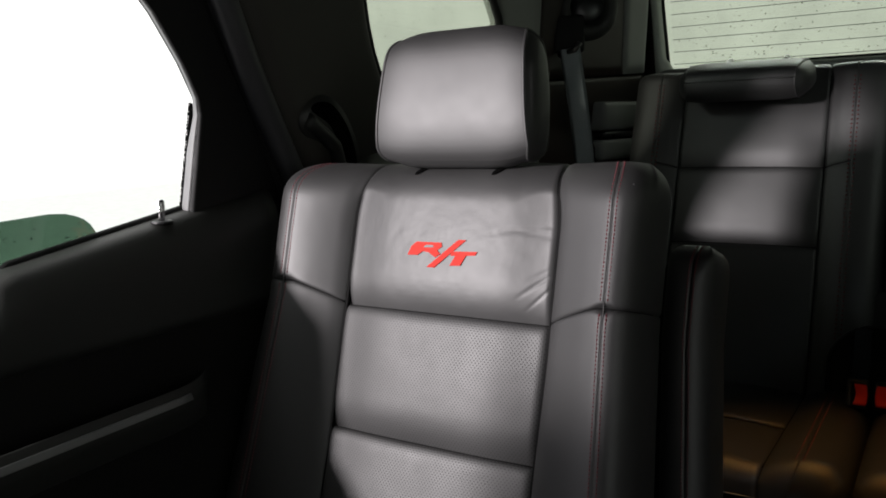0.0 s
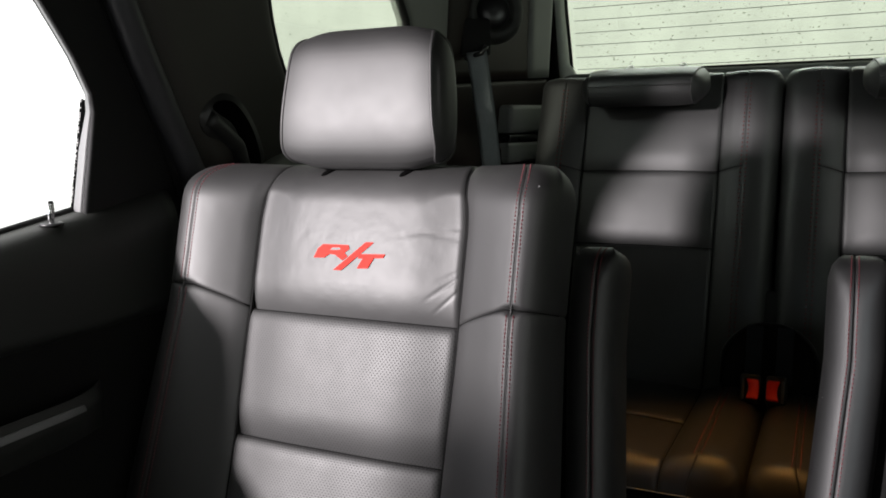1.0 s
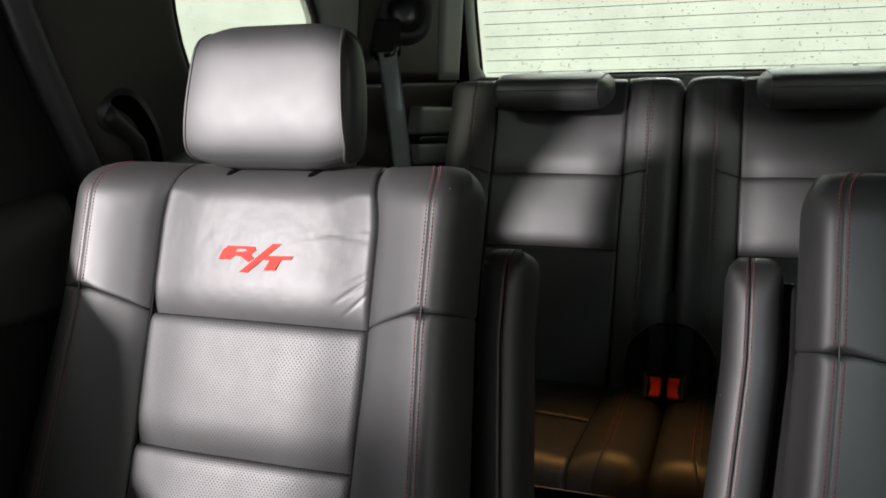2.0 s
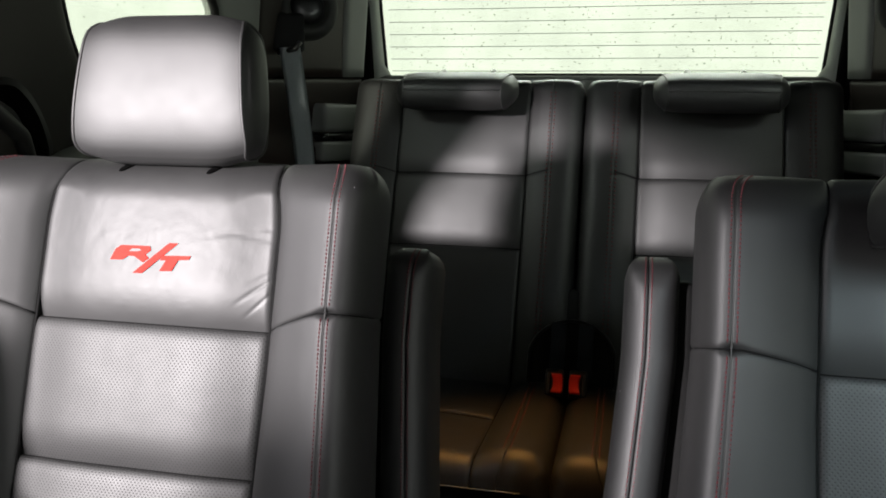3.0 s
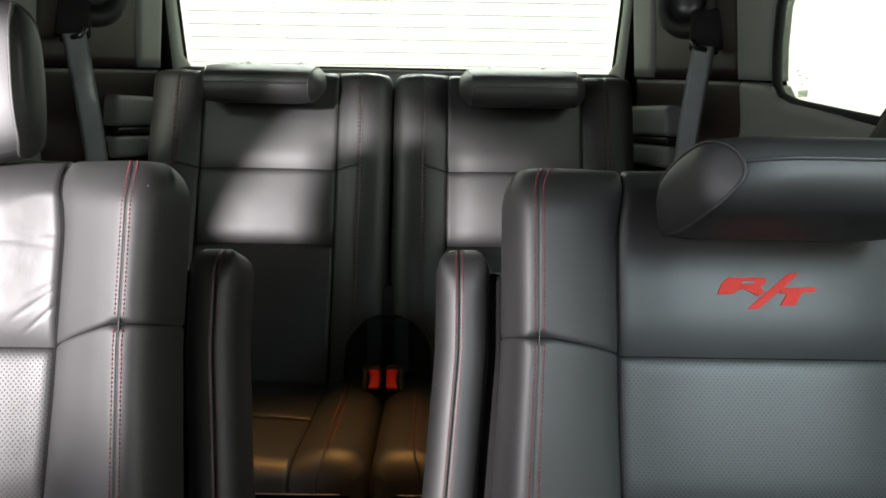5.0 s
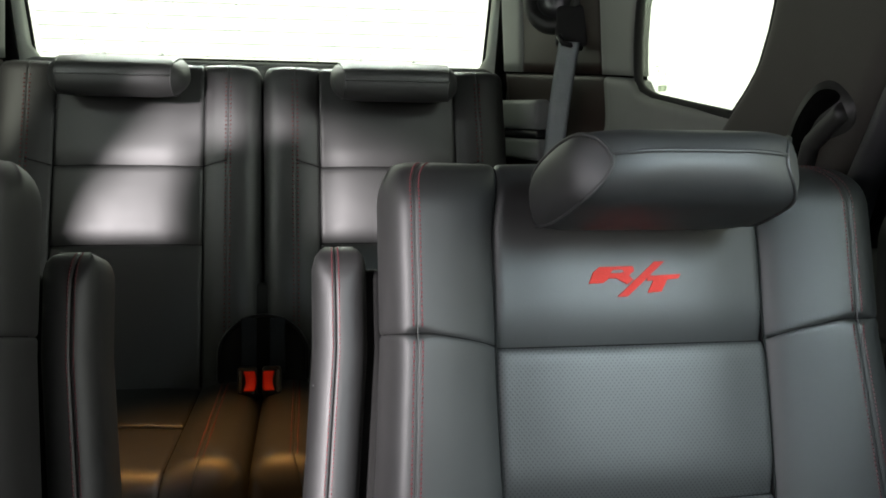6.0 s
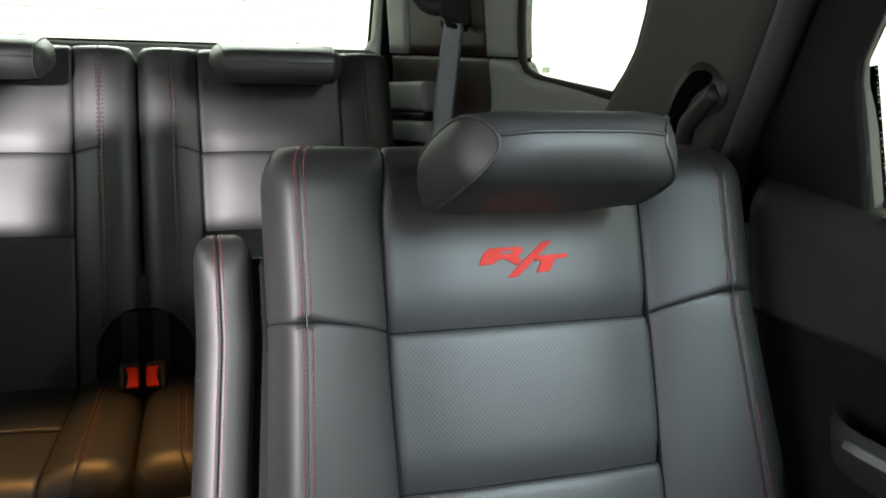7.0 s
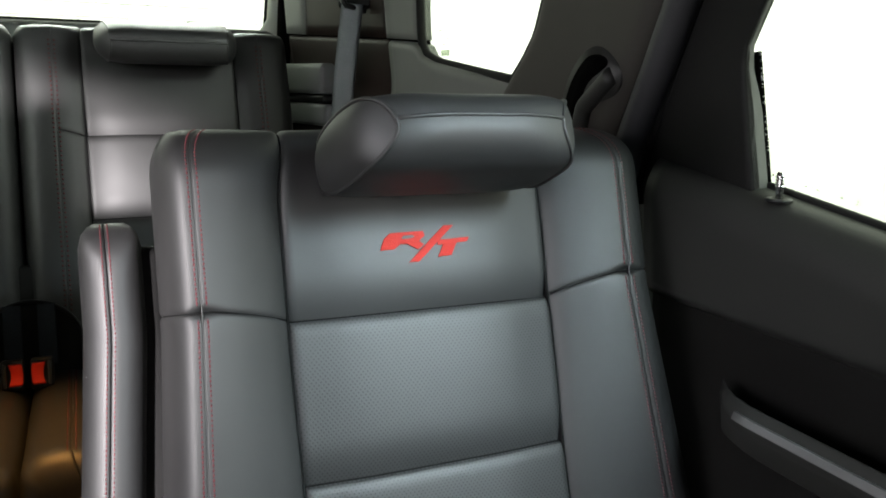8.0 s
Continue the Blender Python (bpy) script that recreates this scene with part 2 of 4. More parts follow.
class Skin:
    """The outer skin of a cushion: q runs across it and round its sides, v along it and over its end."""

    def __init__(self, at, along, outward, table, end, roll, corner, flare=(0.0, 0.0), crown=0.0, wide=0.27, wider=(0.0, 0.0), spread=(0.0, 0.0), waist=(0.0, 0.0), lean=0.0):
        self.at, self.along, self.outward = Vector(at), Vector(along).normalized(), Vector(outward).normalized()
        self.wider, self.spread, self.waist, self.lean = wider, spread, waist, lean
        self.table, self.end, self.roll, self.corner, self.flare, self.crown, self.wide = table, end, roll, corner, flare, crown, wide
        self.turned = Vector((1, 0, 0)).cross(self.along).dot(self.outward) < 0

    def place(self, q, v):
        x, d = spline(self.table, abs(q))
        start = self.end - self.roll
        a = min(max((v - start) / self.roll, 0.0), math.pi / 2)
        extra = max(0.0, v - start - self.roll * math.pi / 2)
        up = v if v < start else start + self.roll * math.sin(a)
        back = self.roll * (1 - math.cos(a)) + extra
        k = min(max((up - (self.end - self.corner)) / self.corner, 0.0), 1.0)
        shrink = self.corner * (1 - math.sqrt(max(0.0, 1 - k * k)))
        edge = min(1.0, abs(x) / self.wide)
        x -= shrink * edge**3
        if self.waist[0]:
            # the insert narrows towards its foot and over its top
            low, high = min(1.0, max(0.0, -v / 0.22)), min(1.0, max(0.0, (v - 0.11) / 0.08))
            narrow = self.waist[0] * low * low * (3 - 2 * low) + self.waist[1] * high * high * (3 - 2 * high)
            x -= narrow * (x / 0.148 if x < 0.148 else max(0.0, 1 - (x - 0.148) / 0.07))
            x += (self.spread[1] if q > 0 else self.spread[0]) * math.exp(-((x - 0.225) / 0.03) ** 2)
        x += (self.wider[1] if q > 0 else self.wider[0]) * edge**6
        x += (self.flare[1] if q > 0 else self.flare[0]) * max(0.0, -v) * edge**2
        depth = d * math.cos(a) - back if d > 0 else min(d, -back)
        depth = max(depth + self.crown * (1 - min(1.0, abs(q) / 0.15) ** 2) * math.cos(a), -0.14)
        return self.at + Vector((math.copysign(x, q) + self.lean * max(0.0, -v), 0, 0)) + self.along * up + self.outward * depth

    def normal(self, q, v):
        e = 0.002
        n = (self.place(q + e, v) - self.place(q - e, v)).cross(self.place(q, v + e) - self.place(q, v - e))
        if self.turned:
            n.negate()
        return n.normalized() if n.length > 1e-12 else self.outward.copy()


def spaced(n):
    return [0.5 - 0.5 * math.cos(math.pi * i / n) for i in range(n + 1)]


def panel(name, skin, q0, q1, v0, v1, mat, parent, sinks, nu=24, nv=24, puff=0.0, label="", dents=None, rough=0.00014):
    """A padded, seamed panel of a skin. v0, v1: numbers or functions of q. sinks: (depth, radius) at q0, q1, v0, v1."""
    lo = v0 if callable(v0) else (lambda q: v0)
    hi = v1 if callable(v1) else (lambda q: v1)
    verts, faces, uv = [], [], []
    A, B = spaced(nu), spaced(nv)
    for b in B:
        for a in A:
            q = q0 + (q1 - q0) * a
            v = lo(q) + (hi(q) - lo(q)) * b
            dist = (abs(q - q0), abs(q1 - q), abs(v - lo(q)), abs(hi(q) - v))
            off = 0.0
            for e, (depth, radius) in zip(dist, sinks):
                if depth and e < radius:
                    k = 1 - e / radius
                    off -= depth * (k**2.1 if radius > 0.02 else 1 - math.sqrt(max(0.0, 1 - k * k)))
            off += puff * math.sin(math.pi * a) * math.sin(math.pi * b)
            p = skin.place(q, v)
            out = skin.along if v > skin.end + 0.036 else skin.normal(q, v)
            off += rough * 2.2 * noise.noise(p * 22.0) + rough * noise.noise(p * 70.0)
            if dents:
                off += dents(q, v)
            verts.append(p + out * off)
            uv.append((q, v))
    w = len(A)
    for j in range(len(B) - 1):
        for i in range(w - 1):
            f = (j * w + i, j * w + i + 1, (j + 1) * w + i + 1, (j + 1) * w + i)
            faces.append(f[::-1] if skin.turned else f)
    # turned-in seam allowance all round
    rim = [i for i in range(w)] + [j * w + w - 1 for j in range(1, len(B))] + [(len(B) - 1) * w + i for i in range(w - 2, -1, -1)] + [j * w for j in range(len(B) - 2, 0, -1)]
    start = len(verts)
    for i in rim:
        q, v = uv[i]
        verts.append(verts[i] - (skin.along if v > skin.end + 0.036 else skin.normal(q, v)) * (0.014 if v < skin.end - 0.02 else 0.003))
        uv.append((q, v))
    for k in range(len(rim)):
        m = (k + 1) % len(rim)
        f = (rim[k], start + k, start + m, rim[m])
        faces.append(f[::-1] if skin.turned else f)
    return mesh_ob(name, verts, faces, mat, parent, label, True, uv)


def core(name, skin, qmax, v0, v1, inset, mat, parent, nu=44, nv=30):
    """The padded core under the panels, a closed body."""
    verts, faces = [], []
    for j in range(nv + 1):
        for i in range(nu + 1):
            q, v = -qmax + 2 * qmax * i / nu, v0 + (v1 - v0) * j / nv
            lean = skin.along if v > skin.end else skin.normal(q, v)
            if lean.dot(skin.along) < -0.3:
                lean = skin.along
            verts.append(skin.place(q, v) - lean * inset)
    w = nu + 1
    for j in range(nv):
        for i in range(nu):
            f = (j * w + i, j * w + i + 1, (j + 1) * w + i + 1, (j + 1) * w + i)
            faces.append(f[::-1] if skin.turned else f)
    return mesh_ob(name, verts, faces, mat, parent)


def stitches(name, skin, line, v0, v1, mat, parent, pitch=0.0044, length=0.0064, lift=0.0002, thick=0.0008, label="", gap=None):
    """A run of single stitches along q = line(v)."""
    verts, faces = [], []
    v = v0
    while v < v1:
        if gap is not None and abs(v + length / 2 - gap) < 0.006:
            v += pitch
            continue
        a, b = skin.place(line(v), v), skin.place(line(v + length), v + length)
        n = skin.normal(line(v), v)
        d = (b - a).normalized()
        s = d.cross(n)
        mid, k = (a + b) / 2 + n * lift, len(verts)
        verts += [a + n * (lift - thick), b + n * (lift - thick), mid + s * thick, mid + n * thick, mid - s * thick, mid - n * thick]
        for p, q in ((2, 3), (3, 4), (4, 5), (5, 2)):
            faces += [(k, k + p, k + q), (k + 1, k + q, k + p)]
        v += pitch
    return mesh_ob(name, verts, faces, mat, parent, label, False)


def cord(name, skin, line, radius, mat, parent, label=""):
    """A seam cord along (q, v) places, half sunk."""
    return part(name, tube([skin.place(q, v) + skin.normal(q, v) * h for q, v, h in line], radius, 6), mat, parent, label)


# ---- seats ----
BACK = [(0.0, 0.0, 0.0), (0.08, 0.08, 0.001), (0.148, 0.148, -0.002), (0.165, 0.1635, 0.0075), (0.188, 0.185, 0.019), (0.208, 0.204, 0.0275), (0.228, 0.2235, 0.033),
        (0.248, 0.2405, 0.030), (0.272, 0.253, 0.014), (0.30, 0.260, -0.010), (0.34, 0.262, -0.046), (0.38, 0.256, -0.082), (0.41, 0.24, -0.10), (0.45, 0.20, -0.112), (0.68, 0.0, -0.12)]
BACK_FLAT = [(0.0, 0.0, 0.0), (0.08, 0.08, 0.001), (0.148, 0.148, 0.0), (0.175, 0.174, 0.010), (0.20, 0.199, 0.016), (0.225, 0.224, 0.016),
             (0.25, 0.247, 0.010), (0.275, 0.262, -0.006), (0.30, 0.267, -0.030), (0.34, 0.267, -0.070), (0.40, 0.25, -0.112), (0.43, 0.23, -0.12), (0.47, 0.19, -0.125), (0.68, 0.0, -0.126)]
SEAM = 0.229
TILT_2, TILT_3 = radians(16), radians(20)
UP_2, OUT_2 = Vector((0, math.sin(TILT_2), math.cos(TILT_2))), Vector((0, -math.cos(TILT_2), math.sin(TILT_2)))
UP_3, OUT_3 = Vector((0, math.sin(TILT_3), math.cos(TILT_3))), Vector((0, -math.cos(TILT_3), math.sin(TILT_3)))

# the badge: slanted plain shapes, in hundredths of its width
BADGE = [
    [(0, 16), (5, 29), (12, 35), (48, 35.4), (49.5, 30), (43, 24.5), (48, 20), (41, 14.5), (30, 21.5), (22, 22), (15, 16.5)],
    [(30, 0.6), (72, 40.5), (83, 40.5), (41, 0.6)],
    [(64, 24), (100, 25.5), (97.5, 20.5), (85, 19.5), (78, 5.5), (63, 4.6), (70, 18.5), (63, 18)],
]


def badge(skin, parent, at_v):
    """Red embroidered mark, plain raised shapes."""
    bm = bmesh.new()
    for shape in BADGE:
        flat = [((x - 50) * 0.00101, at_v + (y - 20.5) * 0.00091) for x, y in shape]
        top = [bm.verts.new(skin.place(q, v) + skin.normal(q, v) * 0.0036) for q, v in flat]
        low = [bm.verts.new(skin.place(q, v) - skin.normal(q, v) * 0.004) for q, v in flat]
        bm.faces.new(top)
        for i in range(len(top)):
            j = (i + 1) % len(top)
            bm.faces.new((top[i], low[i], low[j], top[j]))
    bmesh.ops.triangulate(bm, faces=[f for f in bm.faces if len(f.verts) > 4])
    part("embroidered_mark", bm, EMBROIDERY, parent, "red embroidered slanted mark", False)
    bm = bmesh.new()
    bm.faces.new([bm.verts.new(skin.place((x - 50) * 0.00101, at_v + (y - 20.5) * 0.00091) + skin.normal(0, at_v) * 0.0039) for x, y in ((23, 27.5), (26, 31), (36, 31.5), (38, 29), (33, 27.8))])
    part("mark_gap", bm, LEATHER, parent, "", False)


def seat_panels(skin, parent, low, end_v, creases, pleat, red, perforated=(), dents=None, soft=1.0, seam=SEAM, side_end=0.36, rows=0.0046, thread=0.0010, fold=(0.003, 0.0065), pleat_end=0.0, lift=0.0002, pitch=0.0044):
    """The sewn cover: three insert panels, bolsters and sides, split at the pleats, with their stitching."""
    s, deep, under, edge = (0.0055, 0.008), (0.006 * soft, 0.016), (0.011 * soft, 0.048), (0.0010, 0.0025)
    cuts = [low, *creases, end_v]

    def pucker(q, v):
        # the cover is drawn in where pleat and seam cross
        a, b = (abs(q) - seam) / 0.010, (v - pleat(q)) / 0.0042
        if pleat_end:
            return 0.0
        return -0.0042 * math.exp(-a * a - b * b) - 0.0005 * math.exp(-((abs(q) - seam) / 0.03) ** 2 - ((v - pleat(q)) / 0.016) ** 2)

    for i, (a, b) in enumerate(zip(cuts, cuts[1:])):
        top = i == len(cuts) - 2
        holes = i in perforated
        panel("insert_panel", skin, -0.1475, 0.1475, a, b, LEATHER_PERF if holes else LEATHER, parent, (s, s, under if i else (0, 0), (0, 0) if top else deep),
              (130 if top and dents else 34), (130 if top and dents else 34), 0.003, "perforated black leather panel" if holes else "smooth black leather panel", dents if top else None)
    # black cords draw the shade in the creases
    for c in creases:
        cord("seam_line", skin, [(-0.147 + 0.294 * k / 30, c, -0.0095 * soft) for k in range(31)], 0.0027 if pleat_end else 0.0017, SEAM_SHADE, parent)
    for side in (-1, 1):
        for a, b, sa, sb in ((low, pleat, (0, 0), fold), (pleat, end_v, fold, (0, 0))):
            q = sorted((side * 0.1485, side * (seam - 0.0004)))
            sinks = [s, edge] if side > 0 else [edge, s]
            panel("bolster_panel", skin, q[0], q[1], a, b, LEATHER, parent, (*sinks, sa, sb), 20, 50, dents=pucker)
            q = sorted((side * (seam + 0.0004), side * side_end))
            sinks = [edge, (0.006, 0.012)] if side > 0 else [(0.006, 0.012), edge]
            if pleat_end:
                if a == low:
                    panel("side_panel", skin, q[0], q[1], low, end_v, LEATHER, parent, (*sinks, (0, 0), (0, 0)), 22, 70)
            else:
                panel("side_panel", skin, q[0], q[1], a, b, LEATHER, parent, (*sinks, sa, sb), 22, 50, dents=pucker)
        spine = [low + 0.005 + (end_v - 0.062 - low) * k / 60 for k in range(61)]
        # black cords here and along the pleat draw the groove's shade
        cord("seam_line", skin, [(side * 0.148, v, -0.0045) for v in spine], 0.0014, SEAM_SHADE, parent)
        cord("seam_line", skin, [(side * seam, v, -0.0012) for v in spine], 0.0008, LEATHER, parent)
        reach = (pleat_end or side_end - 0.04) - 0.150
        cord("seam_line", skin, [(side * (0.150 + reach * k / 20), pleat(side * (0.150 + reach * k / 20)), -0.0026) for k in range(21)], 0.0017 if pleat_end else 0.0011, SEAM_SHADE, parent)
        for shift in (-rows, rows):
            stitches("stitching", skin, lambda v: side * (seam + shift), low + 0.01, end_v - 0.062, red, parent, label="red double stitching", gap=None if pleat_end else pleat(side * seam), thick=thread, lift=lift, pitch=pitch, length=pitch * (0.62 if pleat_end else 1.45))


def pleat_line(q, side=0):
    """How high the pleat runs on the bolster; higher on the outer side of a captain's chair."""
    rise = 0.013 if not side else (0.0225 if side < 0 else (0.015 if q < 0 else 0.019))
    return rise * min(1.0, max(0.0, (abs(q) - 0.148) / 0.07)) ** 0.85


def bent(path, n=40):
    """A closed smooth loop through (a, b) places."""
    k, out = len(path), []
    for i in range(n):
        f = i * k / n
        j, u = int(f), f - int(f)
        p = [Vector(path[(j + o) % k]) for o in (-1, 0, 1, 2)]
        out.append(0.5 * ((2 * p[1]) + (p[2] - p[0]) * u + (2 * p[0] - 5 * p[1] + 4 * p[2] - p[3]) * u * u + (3 * p[1] - p[0] - 3 * p[2] + p[3]) * u**3))
    return out


def headrest(parent, m, half, outline, seam_at, taper=0.13, bulge=0.012, corner=0.026, foot=0.022, posts=True):
    """A padded head restraint: wrap panel, back panel, two side panels, piping and posts. m: its foot, x across, y forward, z up it."""
    n = 48
    loop = bent(outline, n)
    tall = max(p.y for p in loop)
    mid = Vector((sum(p.x for p in loop) / n, sum(p.y for p in loop) / n))
    first = int(seam_at[0] * n / len(outline))
    last = int(seam_at[1] * n / len(outline))

    def wide(h):
        k = max(0.0, (h - tall + corner) / corner)
        f = min(1.0, max(0.0, (foot - h) / foot))
        return half * (1 - taper * max(0.0, h) / tall) - corner * (1 - math.sqrt(max(0.0, 1 - k * k))) - foot * 0.8 * (1 - math.sqrt(max(0.0, 1 - f * f)))

    def spot(i, e):
        p = loop[i % n]
        k = max(0.0, abs(e) - 0.55) / 0.45
        g = 1 - 0.10 * k**2.6
        c = mid + (p - mid) * g
        return m @ Vector((e * wide(c.y), c.x + 0.0003 * noise.noise(Vector((e * 2, i * 0.2, half))), c.y))

    def strip(name, i0, i1, label):
        verts, faces, cols = [], [], 25
        rows = i1 - i0
        for r in range(rows + 1):
            for c in range(cols):
                verts.append(spot(i0 + r, math.sin(math.pi * (c / (cols - 1) - 0.5))))
        for r in range(rows):
            for c in range(cols - 1):
                faces.append((r * cols + c, (r + 1) * cols + c, (r + 1) * cols + c + 1, r * cols + c + 1))
        return mesh_ob(name, verts, faces, LEATHER, parent, label)

    parent = strip("head_restraint", last, first + n, "black leather head restraint")
    strip("wrap_panel", first, last, "")
    for e in (-1, 1):
        verts, faces, rings = [], [], 9

        def cap(i, k):
            c = mid + (loop[i] - mid) * (0.90 * k)
            return m @ Vector((e * (wide(c.y) + bulge * (1 - k**3)), c.x, c.y))

        for r in range(rings):
            verts += [cap(i, 1 - r / rings) for i in range(n)]
        verts.append(cap(0, 0.0))
        for r in range(rings - 1):
            for i in range(n):
                j = (i + 1) % n
                faces.append((r * n + i, r * n + j, (r + 1) * n + j, (r + 1) * n + i))
        for i in range(n):
            faces.append(((rings - 1) * n + i, (rings - 1) * n + (i + 1) % n, len(verts) - 1))
        bm = bmesh.new()
        vs = [bm.verts.new(v) for v in verts]
        for f in faces:
            bm.faces.new([vs[i] for i in f])
        part("side_panel", bm, LEATHER, parent)
        part("piping", tube([spot(i, e * 1.005) for i in range(n)], 0.0021, 6, True), LEATHER, parent)
    part("piping", tube([spot(last, -1 + 2 * k / 30) for k in range(31)], 0.0021, 6), LEATHER, parent)
    if posts:
        for e in (-1, 1):
            part("post", tube([m @ Vector((e * 0.06, mid.x - 0.024, z)) for z in (-0.09, 0.0, 0.03)], 0.0065, 12), BLACK_PLASTIC, parent, "black post")


OUTLINE = [(0.026, 0.0), (0.040, 0.040), (0.040, 0.10), (0.032, 0.148), (0.006, 0.169), (-0.026, 0.154), (-0.036, 0.10), (-0.030, 0.03), (-0.010, -0.004)]


ARM_SEAM = {-1: 0.006, 1: -0.005}


def second_row_seat(side):
    """A captain's chair: backrest, folding armrest, cushion, pedestal, head restraint."""
    cx = 0.430 if side > 0 else -0.434
    words = "upright head restraint" if side < 0 else "head restraint folded forward"
    seat = thing("captain_chair", (cx, 0.86, 0.0), "black leather second-row seat with red stitching, " + words, "car seat", "second-row seats")
    at = Vector((cx, 0.832, 0.818))
    skin = Skin(at, UP_2, OUT_2, BACK, 0.201, 0.064, 0.048, flare=(0.062, 0.13) if side > 0 else (0.13, 0.060), crown=0.005,
                wider=(0, 0.028) if side > 0 else (0.025, 0), spread=(0.009, 0.002) if side > 0 else (0.0, 0.0), waist=(0.0065, 0.008))
    back = core("backrest", skin, 0.66, -0.46, 0.32, 0.0150, LEATHER, seat)

    def dents(q, v):
        if side > 0:
            return 0.0
        # creases where the worn cover is pulled towards its seam
        d = 0.0
        for k, (q0, v0, slope, strength) in enumerate(((0.102, 0.024, 0.75, 0.0010), (0.114, 0.010, 0.95, 0.0009), (0.112, 0.046, 0.5, 0.0008), (0.05, 0.098, 0.18, 0.0007), (0.075, 0.108, -0.1, 0.0006))):
            if q > q0:
                line = v0 + (q - q0) * slope
                d -= strength * math.exp(-((v - line) / (0.0034 if strength > 0.001 else 0.002)) ** 2) * min(1.0, (q - q0) / 0.02)
        d += (0.0003 * noise.noise(Vector((q * 60, v * 60, 3.0))) + 0.0010 * abs(noise.noise(Vector((q * 170, v * 140, 5.0))))) * math.exp(-((q / 0.09) ** 2) - ((v - 0.09) / 0.05) ** 2)
        return d

    seat_panels(skin, back, -0.46, 0.270, (-0.165, -0.003), lambda q: pleat_line(q, side), THREAD, perforated=(0, 1), dents=dents if side < 0 else None)
    badge(skin, back, 0.073 if side < 0 else 0.066)
    # raised lenses, the shade inside the post slots put into their colour
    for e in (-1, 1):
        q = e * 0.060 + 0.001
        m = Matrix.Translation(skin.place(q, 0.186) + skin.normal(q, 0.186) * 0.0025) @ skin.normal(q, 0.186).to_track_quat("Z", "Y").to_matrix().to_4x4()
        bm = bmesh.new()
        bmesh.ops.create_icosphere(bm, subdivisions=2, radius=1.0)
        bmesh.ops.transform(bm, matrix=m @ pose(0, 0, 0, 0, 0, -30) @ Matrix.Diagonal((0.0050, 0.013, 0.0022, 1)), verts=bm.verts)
        part("post_slot", bm, HOLLOW_SEAL_BLACK, back, "raised dark lens coloured as a slot's shade")
    # head restraint
    foot = at + UP_2 * 0.192 + OUT_2 * -0.012
    axes = Matrix((Vector((1, 0, 0)), OUT_2, UP_2)).transposed().to_4x4()
    if side < 0:
        headrest(seat, Matrix.Translation(foot) @ axes @ pose(0, 0, 0, -8, 0, 0), 0.110, OUTLINE, (0.0, 4.4))
    else:
        headrest(seat, Matrix.Translation(foot + UP_2 * -0.042 + OUT_2 * 0.02) @ axes @ pose(0, 0, 0, -87, 0, 0), 0.112, OUTLINE, (0.0, 4.4), corner=0.045)
    # armrest stowed upright on the aisle side
    ax = 0.1265 if side > 0 else -0.157
    arm_skin_table = [(0.0, 0.0, 0.0), (0.010, 0.0098, -0.0013), (0.019, 0.0180, -0.0056), (0.028, 0.0245, -0.0125), (0.040, 0.0288, -0.024), (0.085, 0.030, -0.07), (0.125, 0.028, -0.11), (0.14, 0.019, -0.118), (0.16, 0.0, -0.12)]
    arm_at = Vector((ax, 0.832, 0.818)) + OUT_2 * (-0.055 if side > 0 else -0.085)
    askin = Skin(arm_at, UP_2, OUT_2, arm_skin_table, 0.116, 0.05, 0.026, wide=0.030, lean=-side * 0.075)
    arm = core("armrest", askin, 0.158, -0.42, 0.24, 0.003, LEATHER, seat, 28, 30)
    arm["label"] = "black leather armrest with red double stitching"
    es = (0.0013, 0.004)
    line_q = ARM_SEAM[side]
    panel("cover_panel", askin, -0.10, line_q - 0.0004, -0.42, 0.18, LEATHER, arm, ((0, 0), es, (0, 0), (0, 0)), 22, 44)
    panel("cover_panel", askin, line_q + 0.0004, 0.10, -0.42, 0.18, LEATHER, arm, (es, (0, 0), (0, 0), (0, 0)), 22, 44)
    for shift in (-0.0036, 0.0036):
        stitches("stitching", askin, lambda v: line_q + shift, -0.40, 0.125, THREAD, arm, label="red double stitching")
    speck = skin.place(0.250, 0.160) + skin.normal(0.250, 0.160) * 0.0008 if side < 0 else askin.place(-0.031, -0.036) + askin.normal(-0.031, -0.036) * 0.0008
    bm = bmesh.new()
    bmesh.ops.create_icosphere(bm, subdivisions=1, radius=0.0005, matrix=Matrix.Translation(speck))
    part("lint_speck", bm, PALE_GLINT_LINT, back if side < 0 else arm, "tiny white speck of lint")
    # black block added to keep the gap between armrest and backrest dark
    part("arm_gap_block", rounded_box((0.052, 0.05, 0.56), arm_at + UP_2 * -0.19 + OUT_2 * -0.06 + Vector((side * 0.026, 0, 0)), Euler((-TILT_2, 0, 0)).to_matrix(), 0.012), RUBBER, seat, "black block filling the dark gap beside the armrest")
    # cushion and pedestal
    cskin = Skin((cx, 0.80, 0.44), (0, -1, 0.12), (0, 0.12, 1), BACK_FLAT, 0.50, 0.06, 0.06)
    cushion = core("cushion", cskin, 0.66, -0.06, 0.66, 0.007, LEATHER, seat)
    seat_panels(cskin, cushion, -0.06, 0.58, (0.16,), lambda q: 0.16, THREAD, soft=0.8)
    part("pedestal", rounded_box((0.42, 0.40, 0.20), (cx, 0.62, 0.205), bevel=0.02), BLACK_PLASTIC, seat)
    part("back_hinge", rounded_box((0.46, 0.10, 0.16), (cx, 0.80, 0.36), bevel=0.02), BLACK_PLASTIC, seat)
    return seat


for side in (-1, 1):
    second_row_seat(side)

